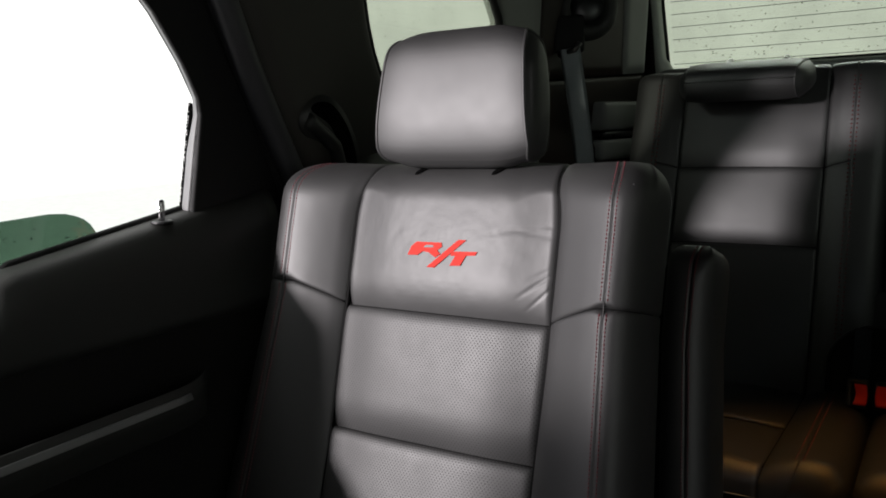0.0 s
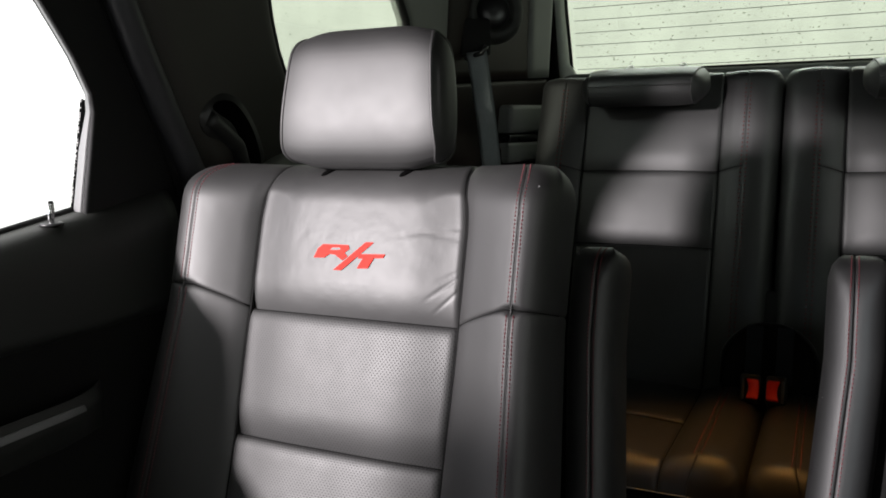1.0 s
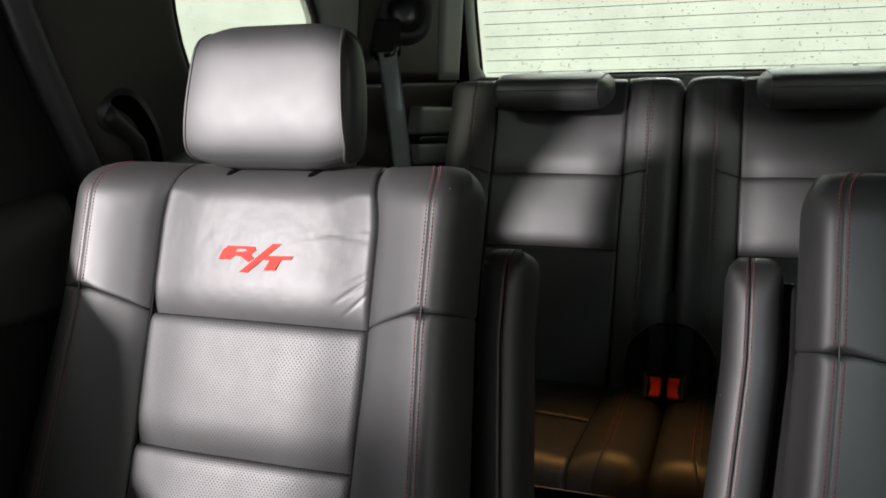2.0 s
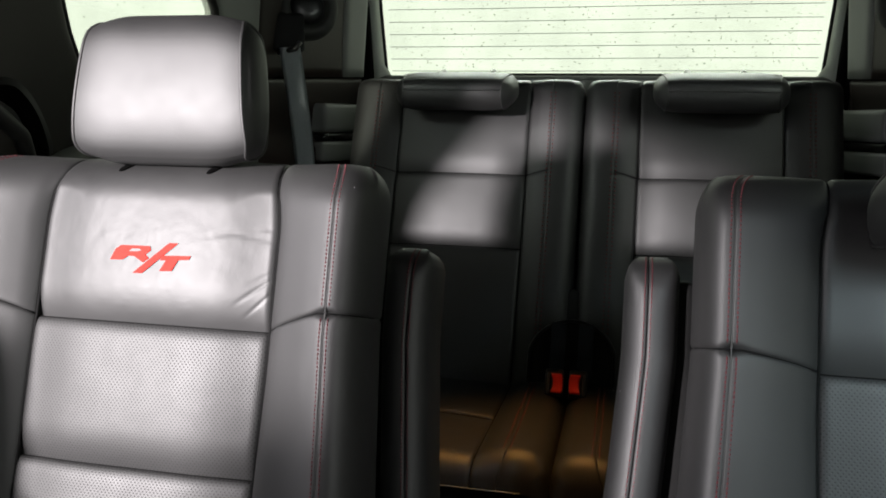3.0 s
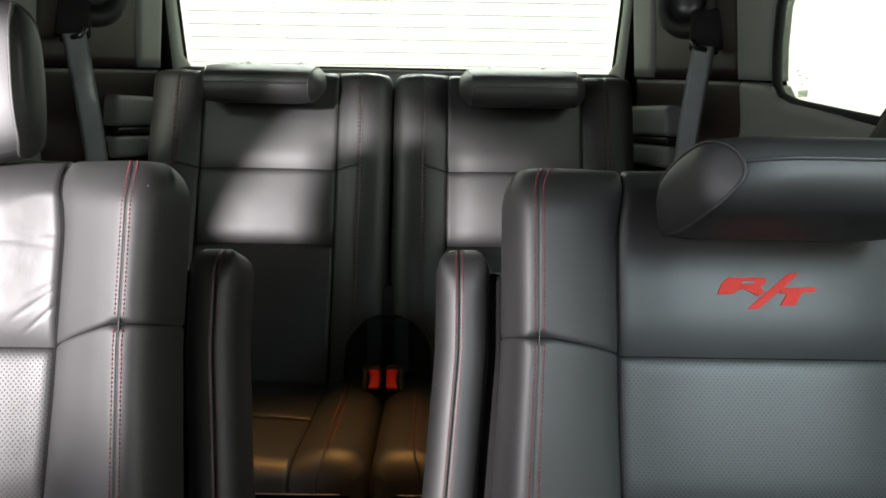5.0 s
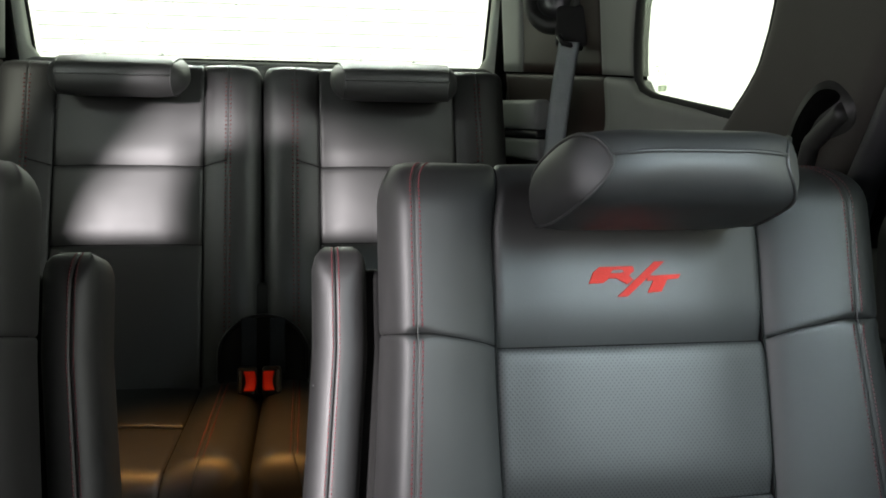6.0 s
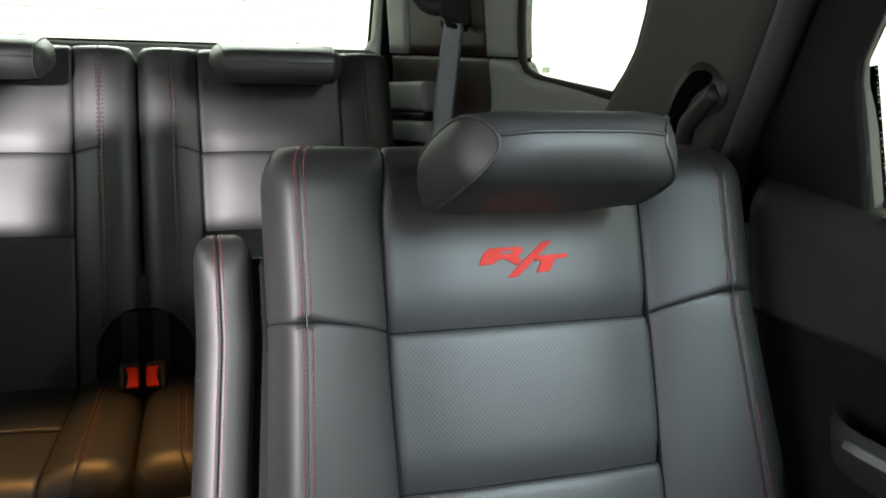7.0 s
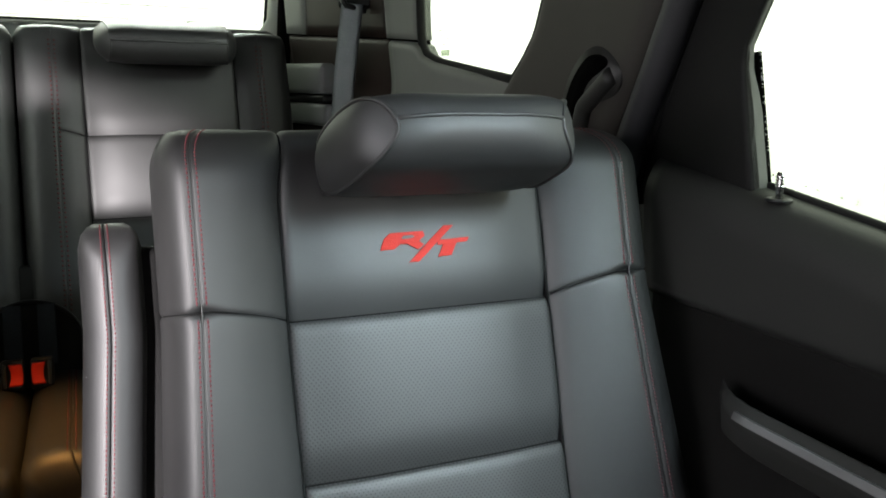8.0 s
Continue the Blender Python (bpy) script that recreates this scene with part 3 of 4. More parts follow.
FOLDED = [(0.026, 0.0), (0.038, 0.032), (0.042, 0.078), (0.034, 0.112), (0.008, 0.128), (-0.024, 0.118), (-0.034, 0.07), (-0.029, 0.01), (-0.004, -0.006)]


def third_row_seat(side):
    """One half of the split rear bench."""
    cx = side * 0.268
    seat = thing("rear_bench_half", (cx, 1.60, 0.0), "black leather third-row seat half with its head restraint folded forward", "car seat", "third-row seats")
    at = Vector((cx, 1.812, 0.935))
    skin = Skin(at, UP_3, OUT_3, BACK_FLAT, 0.232, 0.03, 0.030, crown=0.006)
    back = core("backrest", skin, 0.66, -0.42, 0.34, 0.0150, LEATHER, seat)
    seat_panels(skin, back, -0.46, 0.255, (-0.167, 0.0), pleat_line, THREAD_DARK, soft=0.9, seam=0.200, rows=0.0050, thread=0.0021, pitch=0.0092, fold=(0.0022, 0.007), pleat_end=0.198, lift=0.0010)
    axes = Matrix((Vector((1, 0, 0)), OUT_3, UP_3)).transposed().to_4x4()
    headrest(seat, Matrix.Translation((cx + side * 0.011, 1.875, 1.132)) @ axes @ pose(0, 0, 0, -121, 0, 0), 0.119, FOLDED, (0.0, 4.6), taper=0.10, bulge=0.021, corner=0.012)
    cskin = Skin((cx, 1.64, 0.506), (0, -1, 0.05), (0, 0.05, 1), BACK_FLAT, 0.430, 0.030, 0.03, crown=0.004)
    cushion = core("cushion", cskin, 0.66, -0.08, 0.462, 0.0100, LEATHER, seat)
    seat_panels(cskin, cushion, -0.08, 0.466, (0.20,), lambda q: -0.079, THREAD_DARK, soft=0.8, seam=0.200, rows=0.0056, thread=0.0012)
    # grey cord painted in for the glint along the cushion's lower edge
    cord("edge_glint", cskin, [(-0.25 + 0.50 * k / 30, 0.464, 0.001) for k in range(31)], 0.0009, GREY_PLASTIC, cushion, "grey cord drawing the glint on the lower edge")
    part("bench_base", rounded_box((0.50, 0.33, 0.36), (cx, 1.505, 0.262), bevel=0.02), RUBBER, seat)
    return seat


for side in (-1, 1):
    third_row_seat(side)


def belt_buckle(side):
    """A belt buckle with its press button, on a stalk."""
    at = Vector((side * 0.0190, 1.566, 0.546))
    buckle = thing("belt_buckle", (at.x, 1.62, 0.50), "black seat belt buckle with a bright red press button", "belt buckle", "third-row buckles")
    tilt = Euler((radians(66), 0, 0)).to_matrix()
    part("housing", rounded_box((0.036, 0.056, 0.024), at + Vector((side * 0.004, 0.012, -0.004)), tilt, 0.006), BLACK_PLASTIC, buckle)
    bm, rings = bmesh.new(), []
    for k in range(13):
        # the outer flank is hollowed for the finger, the top is dished
        u = -1 + k / 6
        w, fall = 1 - u * u, 0.0015 * max(0.0, abs(u) - 0.8) / 0.2
        out, far, top = side * (0.0112 - 0.0048 * w - fall), -side * (0.0112 + 0.0012 * w - fall), 0.005 - 0.0030 * w - fall
        rings.append([bm.verts.new((x, 0.0185 * u, z)) for x, z in ((out, -0.005), (out, top - 0.0015), (out + (far - out) * 0.12, top), (far + (out - far) * 0.12, top), (far, top - 0.0015), (far, -0.005))])
    for a, b in zip(rings, rings[1:]):
        for i in range(6):
            bm.faces.new((a[i], a[(i + 1) % 6], b[(i + 1) % 6], b[i]))
    bm.faces.new(rings[0])
    bm.faces.new(rings[-1])
    bmesh.ops.recalc_face_normals(bm, faces=bm.faces)
    bmesh.ops.transform(bm, matrix=Matrix.Translation(at + Vector((-side * 0.0005, -0.004, 0.002))) @ tilt.to_4x4(), verts=bm.verts)
    part("press_button", bm, RED_BUTTON, buckle, "bright red press button")
    part("rim", rounded_box((0.005, 0.040, 0.012), at + Vector((side * 0.0158, -0.004, 0.0015)), tilt, 0.002), RIM_PLASTIC, buckle)
    part("stalk", rounded_box((0.024, 0.012, 0.10), at + Vector((side * 0.006, 0.035, -0.05)), Euler((radians(-20), 0, 0)).to_matrix(), 0.004), BLACK_PLASTIC, buckle)


for side in (-1, 1):
    belt_buckle(side)


def buckle_recess():
    """The arched opening between the two backrests through which the belts come."""
    ob = thing("buckle_recess", (0, 1.70, 0.52), "black arched recess with two dark belt straps between the seats", "belt recess")
    at = Vector((0.004, 1.812, 0.935)) + UP_3 * -0.385 + OUT_3 * 0.026
    ring = [at + Vector((0.086 * math.cos(a), 0, 0)) + UP_3 * (0.068 * math.sin(a) ** 1.2) for a in [math.pi * k / 24 for k in range(25)]]
    part("bezel", tube([ring[0] + UP_3 * -0.06, *ring, ring[-1] + UP_3 * -0.06], 0.0035, 8), BLACK_PLASTIC, ob, "glossy black arched bezel")
    bm = bmesh.new()
    fr = [bm.verts.new(p + OUT_3 * -0.004) for p in ring] + [bm.verts.new(ring[-1] + UP_3 * -0.09 + OUT_3 * -0.004), bm.verts.new(ring[0] + UP_3 * -0.09 + OUT_3 * -0.004)]
    bm.faces.new(fr)
    solid = bmesh.ops.extrude_face_region(bm, geom=bm.faces[:])
    bmesh.ops.translate(bm, vec=OUT_3 * -0.02, verts=[v for v in solid["geom"] if isinstance(v, bmesh.types.BMVert)])
    part("well", bm, RUBBER, ob, smooth=False)
    # black blocks added where light leaked through the dark gaps
    part("centre_filler", rounded_box((0.07, 0.10, 0.34), at + OUT_3 * -0.075 + UP_3 * -0.03, Euler((-TILT_3, 0, 0)).to_matrix(), 0.01), RUBBER, ob)
    part("gap_filler", rounded_box((0.030, 0.40, 0.36), (0, 1.45, 0.30), bevel=0.01), RUBBER, ob)
    for s in (-1, 1):
        part("strap", rounded_box((0.030, 0.004, 0.11), at + Vector((s * 0.028, -0.004, 0)) + UP_3 * 0.008 + OUT_3 * 0.004, Euler((-TILT_3, 0, 0)).to_matrix(), 0.0015), WEB_DARK, ob, "dark blue woven strap")


buckle_recess()


# ---- cabin sides ----
def wall_x(y, z):
    """Half width of the trim at a place."""
    table = ((-9.0, 0.75), (1.0, 0.75), (1.65, 0.72), (2.15, 0.61), (9.0, 0.61))
    w = 0.61
    for (a, p), (b, q) in zip(table, table[1:]):
        if a <= y <= b:
            w = p + (q - p) * (y - a) / (b - a)
    return w - 0.12 * max(0.0, z - 0.95)


def along(line, k):
    """A place on a polyline at the fraction k of its length."""
    pts = [Vector(p) for p in line]
    lens = [(b - a).length for a, b in zip(pts, pts[1:])]
    d = k * sum(lens)
    for a, b, n in zip(pts, pts[1:], lens):
        if d <= n + 1e-9:
            return a + (b - a) * (d / n if n else 0)
        d -= n
    return pts[-1]


def trim_patch(name, first, second, side, mat, parent, lift=0.0, thick=0.012, soft=0.008, nu=16, nv=24, bulge=None, label=""):
    """A moulded trim panel between two lines of (y, z), following the cabin side; closed, with rounded edges."""
    front, rear = [], []
    for j in range(nv + 1):
        a, b = along(first, j / nv), along(second, j / nv)
        for c in spaced(nu):
            p = a + (b - a) * c
            e = min(c, 1 - c) * (b - a).length
            off = lift - (soft * (1 - math.sqrt(max(0.0, 1 - (1 - e / soft) ** 2))) if e < soft else 0.0)
            if bulge:
                off += bulge(p.x, p.y)
            x = wall_x(p.x, p.y)
            front.append((side * (x - off), p.x, p.y))
            rear.append((side * (x - lift + thick), p.x, p.y))
    w, n = nu + 1, len(front)
    faces = []
    for j in range(nv):
        for i in range(nu):
            f = (j * w + i, j * w + i + 1, (j + 1) * w + i + 1, (j + 1) * w + i)
            faces += [f, tuple(n + k for k in f[::-1])]
    rim = list(range(w)) + [j * w + nu for j in range(1, nv + 1)] + [nv * w + i for i in range(nu - 1, -1, -1)] + [j * w for j in range(nv - 1, 0, -1)]
    for k in range(len(rim)):
        a, b = rim[k], rim[(k + 1) % len(rim)]
        faces.append((a, n + a, n + b, b))
    if side < 0:
        faces = [f[::-1] for f in faces]
    return mesh_ob(name, front + rear, faces, mat, parent, label)


def loft(name, ys, section, side, mat, parent, label="", centre=0.75):
    """A closed bar along y with a section of (inward, z) places given for each y."""
    bm = bmesh.new()
    rings = [[bm.verts.new((side * (centre - a), y, z)) for a, z in section(y)] for y in ys]
    m = len(rings[0])
    for r, s in zip(rings, rings[1:]):
        for k in range(m):
            bm.faces.new((r[k], r[(k + 1) % m], s[(k + 1) % m], s[k]))
    bm.faces.new(rings[0])
    bm.faces.new(rings[-1][::-1])
    return part(name, bm, mat, parent, label)


def fillet(points, n=5):
    """Rounds an open run of (a, b, radius) corners."""
    out = []
    for i, (a, b, r) in enumerate(points):
        p = Vector((a, b))
        if r == 0 or i in (0, len(points) - 1):
            out.append(p)
            continue
        d0 = (Vector(points[i - 1][:2]) - p)
        d1 = (Vector(points[i + 1][:2]) - p)
        r = min(r, 0.48 * d0.length, 0.48 * d1.length)
        s, e = p + d0.normalized() * r, p + d1.normalized() * r
        for k in range(n + 1):
            u = k / n
            out.append((1 - u) ** 2 * s + 2 * u * (1 - u) * p + u * u * e)
    return [tuple(p) for p in out]


def sill(y):
    return 0.912 + 0.150 * (y - 0.493) - 1.6 * max(0.0, min(0.462 - y, 0.10))


WINDOW_EDGE = [(0.728, 0.925), (0.737, 1.0), (0.745, 1.085), (0.712, 1.14), (0.674, 1.205), (0.47, 1.37), (0.34, 1.48)]
FRAME_REAR = [(0.925, 0.90), (0.904, 0.966), (0.843, 1.074), (0.80, 1.145), (0.76, 1.216), (0.62, 1.48)]
PILLAR_FRONT = [(0.985, 0.90), (0.955, 0.99), (0.892, 1.074), (0.845, 1.15), (0.808, 1.221), (0.67, 1.48)]
PILLAR_REAR = [(1.36, 0.93), (1.255, 1.02), (1.212, 1.056), (1.168, 1.09), (1.135, 1.122), (1.107, 1.17), (1.09, 1.21), (1.075, 1.26), (1.01, 1.48)]
QUARTER_SILL = [(1.20, 1.054), (1.35, 1.072), (1.47, 1.087), (1.515, 1.10)]
QUARTER_REAR = [(1.533, 1.128), (1.534, 1.14), (1.527, 1.19), (1.508, 1.255), (1.46, 1.31), (1.36, 1.345)]
JOINT_FRONT = [(1.68, 1.137), (1.677, 1.20), (1.672, 1.287), (1.65, 1.54)]
JOINT_REAR = [(2.02, 1.156), (2.01, 1.20), (1.995, 1.30), (1.97, 1.54)]
PILLAR_END = [(2.115, 1.162), (2.11, 1.20), (2.10, 1.30), (2.07, 1.54)]


def pane(name, corners, thick, mat, parent, label=""):
    """A flat glass pane from its corners."""
    bm = bmesh.new()
    vs = [bm.verts.new(c) for c in corners]
    f = bm.faces.new(vs)
    n = f.normal_update() or f.normal.copy()
    solid = bmesh.ops.extrude_face_region(bm, geom=[f])
    bmesh.ops.translate(bm, vec=n * thick, verts=[v for v in solid["geom"] if isinstance(v, bmesh.types.BMVert)])
    return part(name, bm, mat, parent, label, False)


def drops(name, spots, across, up, out, parent, rng, sizes=(0.0008, 0.0022), mat=DROP):
    """Water drops on a pane, flattened domes, one mesh."""
    bm = bmesh.new()
    for p in spots:
        r = rng.uniform(*sizes)
        m = Matrix((across, up, out)).transposed().to_4x4()
        m.translation = p
        bmesh.ops.create_icosphere(bm, subdivisions=1, radius=1.0, matrix=m @ Matrix.Diagonal((r * rng.uniform(0.7, 1.7), r * rng.uniform(0.6, 1.0), r * 0.4, 1)))
    ob = part(name, bm, mat, parent, "dark water drops")
    return tagged(ob, kind="stuff")


def rear_door(side):
    words = "half-open rear window, glass lowered" if side < 0 else "wet closed rear window"
    door = thing("rear_door", (side * 0.78, 0.45, 0.12), "black moulded car door with chrome lock pin, " + words, "car door", "rear doors")
    ys = [-0.50 + 1.38 * i / 64 for i in range(65)]

    def trim_section(y):
        s = sill(y)
        d = 0.0
        run = [(-0.034, s - 0.002, 0), (-0.004 - d, s - 0.005, 0.020), (0.014 - d, s - 0.040, 0.03), (0.004 - d, min(0.803, s - 0.07), 0.010), (-0.012 - d, min(0.792, s - 0.08), 0), (-0.06, min(0.792, s - 0.08), 0), (-0.06, s - 0.02, 0)]
        return fillet(run)

    loft("trim_panel", ys, trim_section, side, TRIM, door)

    # lower part split off to take the shaded colour
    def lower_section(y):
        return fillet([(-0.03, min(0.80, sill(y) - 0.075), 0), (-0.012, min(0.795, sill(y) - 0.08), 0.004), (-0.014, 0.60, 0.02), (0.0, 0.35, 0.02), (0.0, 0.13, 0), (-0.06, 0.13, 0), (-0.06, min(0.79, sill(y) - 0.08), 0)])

    loft("lower_panel", ys, lower_section, side, TRIM_SHADED, door, "lower door panel, its shade put into a black colour")

    def arm_section(y):
        k = 1 - min(1.0, max(0.0, (y - 0.645) / 0.09)) ** 2
        z = 0.734 + 0.01 * (y - 0.6)
        g = 0.050 * k
        return fillet([(-0.03, z - 0.036, 0), (g - 0.024 * k, z - 0.016, 0.006), (g - 0.009 * k, z, 0.003), (g + 0.002, z - 0.016, 0.004), (g - 0.002 * k, z - 0.028, 0.008), (g - 0.030 * k, z - 0.068, 0.01), (-0.03, z - 0.072, 0)])

    def strip_section(y):
        k = 1 - min(1.0, max(0.0, (y - 0.645) / 0.09)) ** 2
        z = 0.734 + 0.01 * (y - 0.6)
        g = 0.050 * k
        return fillet([(g - 0.004, z - 0.0105, 0), (g + 0.0015, z - 0.0095, 0.001), (g + 0.0050, z - 0.0175, 0.001), (g - 0.001, z - 0.0185, 0)], 2)

    arm_ys = [-0.2 + 0.925 * i / 40 for i in range(41)]
    loft("door_armrest", arm_ys, arm_section, side, TRIM, door, "black moulded door armrest")
    loft("accent_strip", [-0.2 + 0.865 * i / 40 for i in range(41)], strip_section, side, SATIN, door, "satin grey accent strip")
    shift = 0.012 if side < 0 else -0.002
    edge = [(y + (shift if z < 1.15 else 0.0), z) for y, z in WINDOW_EDGE]
    frame_ob = trim_patch("window_frame", edge, FRAME_REAR, side, TRIM_DARK, door, -0.010, 0.012, 0.003, 14, 30)
    # jamb that turns from the door trim out to the glass
    bm = bmesh.new()
    rows = []
    for k in range(31):
        p = along(edge, k / 30)
        x = wall_x(p.x, p.y)
        g = min(1.0, max(0.3, 1 - (p.y - 1.03) / 0.11))
        rows.append([bm.verts.new((side * (x + 0.0125 + a * g), p.x + b, p.y)) for a, b in ((0.0, 0.003), (0.001, 0.0), (0.008, 0.0), (0.018, -0.001), (0.025, 0.004))])
    for r, s in zip(rows, rows[1:]):
        for i in range(4):
            bm.faces.new((r[i], r[i + 1], s[i + 1], s[i]))
    part("window_jamb", bm, JAMB_LIT, frame_ob)
    seal = [(side * (wall_x(y, z) + 0.038), y, z) for y, z in [(0.736 + shift, 0.938), (0.744 + shift, 1.0), (0.754 + shift, 1.088)]]
    part("glass_run", tube(seal, 0.0055, 8), HOLLOW_SEAL_BLACK, frame_ob, "wet black rubber glass run")
    belt = [(side * 0.786, y, sill(y) - 0.002) for y in [-0.50 + i * 0.05 for i in range(26)]]
    part("belt_seal", tube(belt, 0.0055, 8), RUBBER, frame_ob)
    rng = random.Random(7 + side)
    if side < 0:
        tip = [(0.40, 0.84), (0.64, 0.87), (0.620, 0.915), (0.612, 0.934), (0.606, 0.944), (0.598, 0.951), (0.588, 0.956), (0.575, 0.960), (0.555, 0.962), (0.50, 0.960), (0.40, 0.955)]
        pane("window_pane", [(-0.79, y, z) for y, z in tip], 0.004, LOWERED, door, "green tinted wet glass, lowered").visible_shadow = False
        spots = [Vector((-0.7855, y, z)) for y, z in [(rng.uniform(0.41, 0.595), rng.uniform(0.90, 0.953)) for _ in range(60)]]
        drops("water_drops", spots, Vector((0, 1, 0)), Vector((0, 0, 1)), Vector((1, 0, 0)), door, rng, (0.0006, 0.0018), LOWERED)
    else:
        outline = [(0.34, 0.83), (0.77, 0.90), (0.775, 1.10), (0.56, 1.50), (0.34, 1.50)]
        pane("window_pane", [(wall_x(y, z) + 0.04, y, z) for y, z in outline], 0.004, PRIVACY, door, "green tinted wet glass")
        spots = [Vector((wall_x(0.7, z) + 0.0385, y, z)) for y, z in [(rng.uniform(0.50, 0.735), rng.uniform(0.955, 1.12)) for _ in range(14)] + [(y, sill(y) + 0.010 + rng.random() * 0.006) for y in [rng.uniform(0.5, 0.74) for _ in range(26)]]]
        drops("water_drops", spots, Vector((0, 1, 0)), Vector((0, 0, 1)), Vector((1, 0, 0)), door, rng, (0.0005, 0.0013))
    spots = [Vector((side * (wall_x(0.75, z) + 0.0375), 0.732 + shift + (z - 0.945) * 0.125 + rng.uniform(-0.002, 0.002), z)) for z in [rng.uniform(0.95, 1.09) for _ in range(110 if side < 0 else 45)]]
    # pale drops, the glints on the wet rubber put into their colour
    drops("seal_drops", spots, Vector((0, 1, 0)), Vector((0, 0, 1)), Vector((1, 0, 0)), frame_ob, rng, (0.0006, 0.0018), PALE_GLINT_LINT)
    # lock pin in its ferrule
    m = Matrix.Translation((side * 0.762, 0.692, sill(0.692) - 0.006))
    part("pin_ferrule", lathe([(0.006, -0.002), (0.013, -0.001), (0.0145, 0.0015), (0.012, 0.0035), (0.008, 0.002), (0.0065, -0.003)], m, 20), BLACK_PLASTIC, door)
    pin = [(0.0042, -0.01), (0.0042, 0.010), (0.0046, 0.011), (0.0046, 0.014)]
    for k in range(4):
        pin += [(0.0052, 0.0145 + k * 0.0035), (0.0052, 0.0165 + k * 0.0035), (0.0045, 0.0170 + k * 0.0035)]
    pin += [(0.0046, 0.029), (0.003, 0.0305)]
    part("lock_pin", lathe(pin, m, 16), CHROME, door, "ribbed chrome lock pin")
    return door


for side in (-1, 1):
    rear_door(side)


def body_side(side):
    """Pillars, quarter trim and quarter window of one side."""
    body = thing("cabin_side", (side * 0.74, 1.5, 0.12), "dark moulded pillar and quarter trim with a tinted quarter window", "side trim", "cabin sides", "structure")
    trim_patch("pillar_seal", FRAME_REAR, PILLAR_FRONT, side, RUBBER, body, -0.002, 0.02, 0.03, 12, 30, label="ribbed black door seal")
    mids = [tuple((Vector(a) + Vector(b)) / 2) for a, b in zip(FRAME_REAR, PILLAR_FRONT)]
    part("seal_rib", tube([(side * (wall_x(p.x, p.y) + 0.002), p.x, p.y) for p in [along(mids, k / 24) for k in range(25)]], 0.020, 12), RIB_TRIM, body)
    pillar = trim_patch("centre_pillar", PILLAR_FRONT, PILLAR_REAR, side, PILLAR_TRIM, body, 0.014, 0.03, 0.03, 26, 40, label="dark grey moulded pillar trim")

    def shelf(y, z):
        k = 1 / (1 + math.exp((z - 1.005) / 0.014))
        behind = min(1.0, max(0.0, (y - 0.94) / 0.12))
        return (0.030 * k + 0.012 * math.sin((y - 1.2) * 6) * (1 - k)) * behind - 0.035 * (1 - behind)

    trim_patch("quarter_trim", [(0.78, 0.13), (1.665, 0.13)], [(0.78, 0.90), (0.95, 0.94), (1.05, 0.985), (1.15, 1.035), *QUARTER_SILL, (1.533, 1.123), (1.665, 1.133)], side, TRIM_GREY, body, 0.002, 0.03, 0.012, 44, 40, shelf, "grey moulded quarter panel")
    trim_patch("rear_pillar_front", QUARTER_REAR, JOINT_FRONT, side, TRIM_GREY, body, 0.004, 0.03, 0.012, 16, 30)
    trim_patch("belt_cover", JOINT_FRONT, JOINT_REAR, side, TRIM_BROWN, body, 0.0, 0.03, 0.004, 18, 16, label="brown-black cloth pillar panel")
    trim_patch("rear_pillar_end", JOINT_REAR, PILLAR_END, side, TRIM_GREY, body, 0.006, 0.03, 0.012, 12, 16)

    def pocket(y, z):
        d = 0.0
        if z < 1.0:
            d += 0.025 / (1 + math.exp((z - 0.985) / 0.004))
        return d

    trim_patch("rear_quarter_trim", [(1.668, 0.13), (2.14, 0.13)], [(1.668, 1.134), (2.11, 1.158)], side, TRIM_BROWN, body, 0.0, 0.03, 0.006, 30, 40, pocket)
    turn = Euler((0, 0, side * math.atan2(0.11, 0.5))).to_matrix()
    part("side_shelf", rounded_box((0.10, 0.235, 0.070), (side * (wall_x(2.02, 1.05) + 0.012), 2.02, 1.054), turn, 0.012), SHELF_GREY, body, "grey moulded shelf")
    part("shelf_slot", rounded_box((0.08, 0.215, 0.016), (side * (wall_x(2.02, 1.0) + 0.004), 2.015, 1.008), turn, 0.004), BLACK_PLASTIC, body)
    part("lower_shelf", rounded_box((0.10, 0.245, 0.05), (side * (wall_x(2.02, 0.97) + 0.008), 2.02, 0.972), turn, 0.01), SHELF_GREY, body)
    # dark sheet added behind the joint so no light shows through
    trim_patch("joint_backing", [(1.54, 1.105), (2.12, 1.13)], [(1.54, 1.17), (2.12, 1.20)], side, HOLLOW_SEAL_BLACK, body, -0.006, 0.02, 0.002, 20, 4)
    # quarter window
    window = pane("quarter_window", [(side * (wall_x(y, z) + 0.012), y, z) for y, z in [(1.0, 1.40), (1.02, 1.25), (1.16, 1.05), (1.56, 1.06), (1.575, 1.20), (1.54, 1.37), (1.3, 1.40)]], 0.004, PRIVACY, body, "green tinted quarter glass")
    rng = random.Random(53 + side)
    spots = [Vector((side * (wall_x(y, z) + 0.0115), y, z)) for y, z in [(rng.uniform(1.12, 1.53), rng.uniform(1.10, 1.34)) for _ in range(90)]]
    drops("water_drops", spots, Vector((0, 1, 0)), Vector((0, 0, 1)), Vector((1, 0, 0)), window, rng, (0.0005, 0.0016))
    loop = [*PILLAR_REAR[2:8], (1.07, 1.30), (1.18, 1.345), (1.30, 1.352), *QUARTER_REAR[::-1][:-1], (1.532, 1.115), *QUARTER_SILL[::-1]]
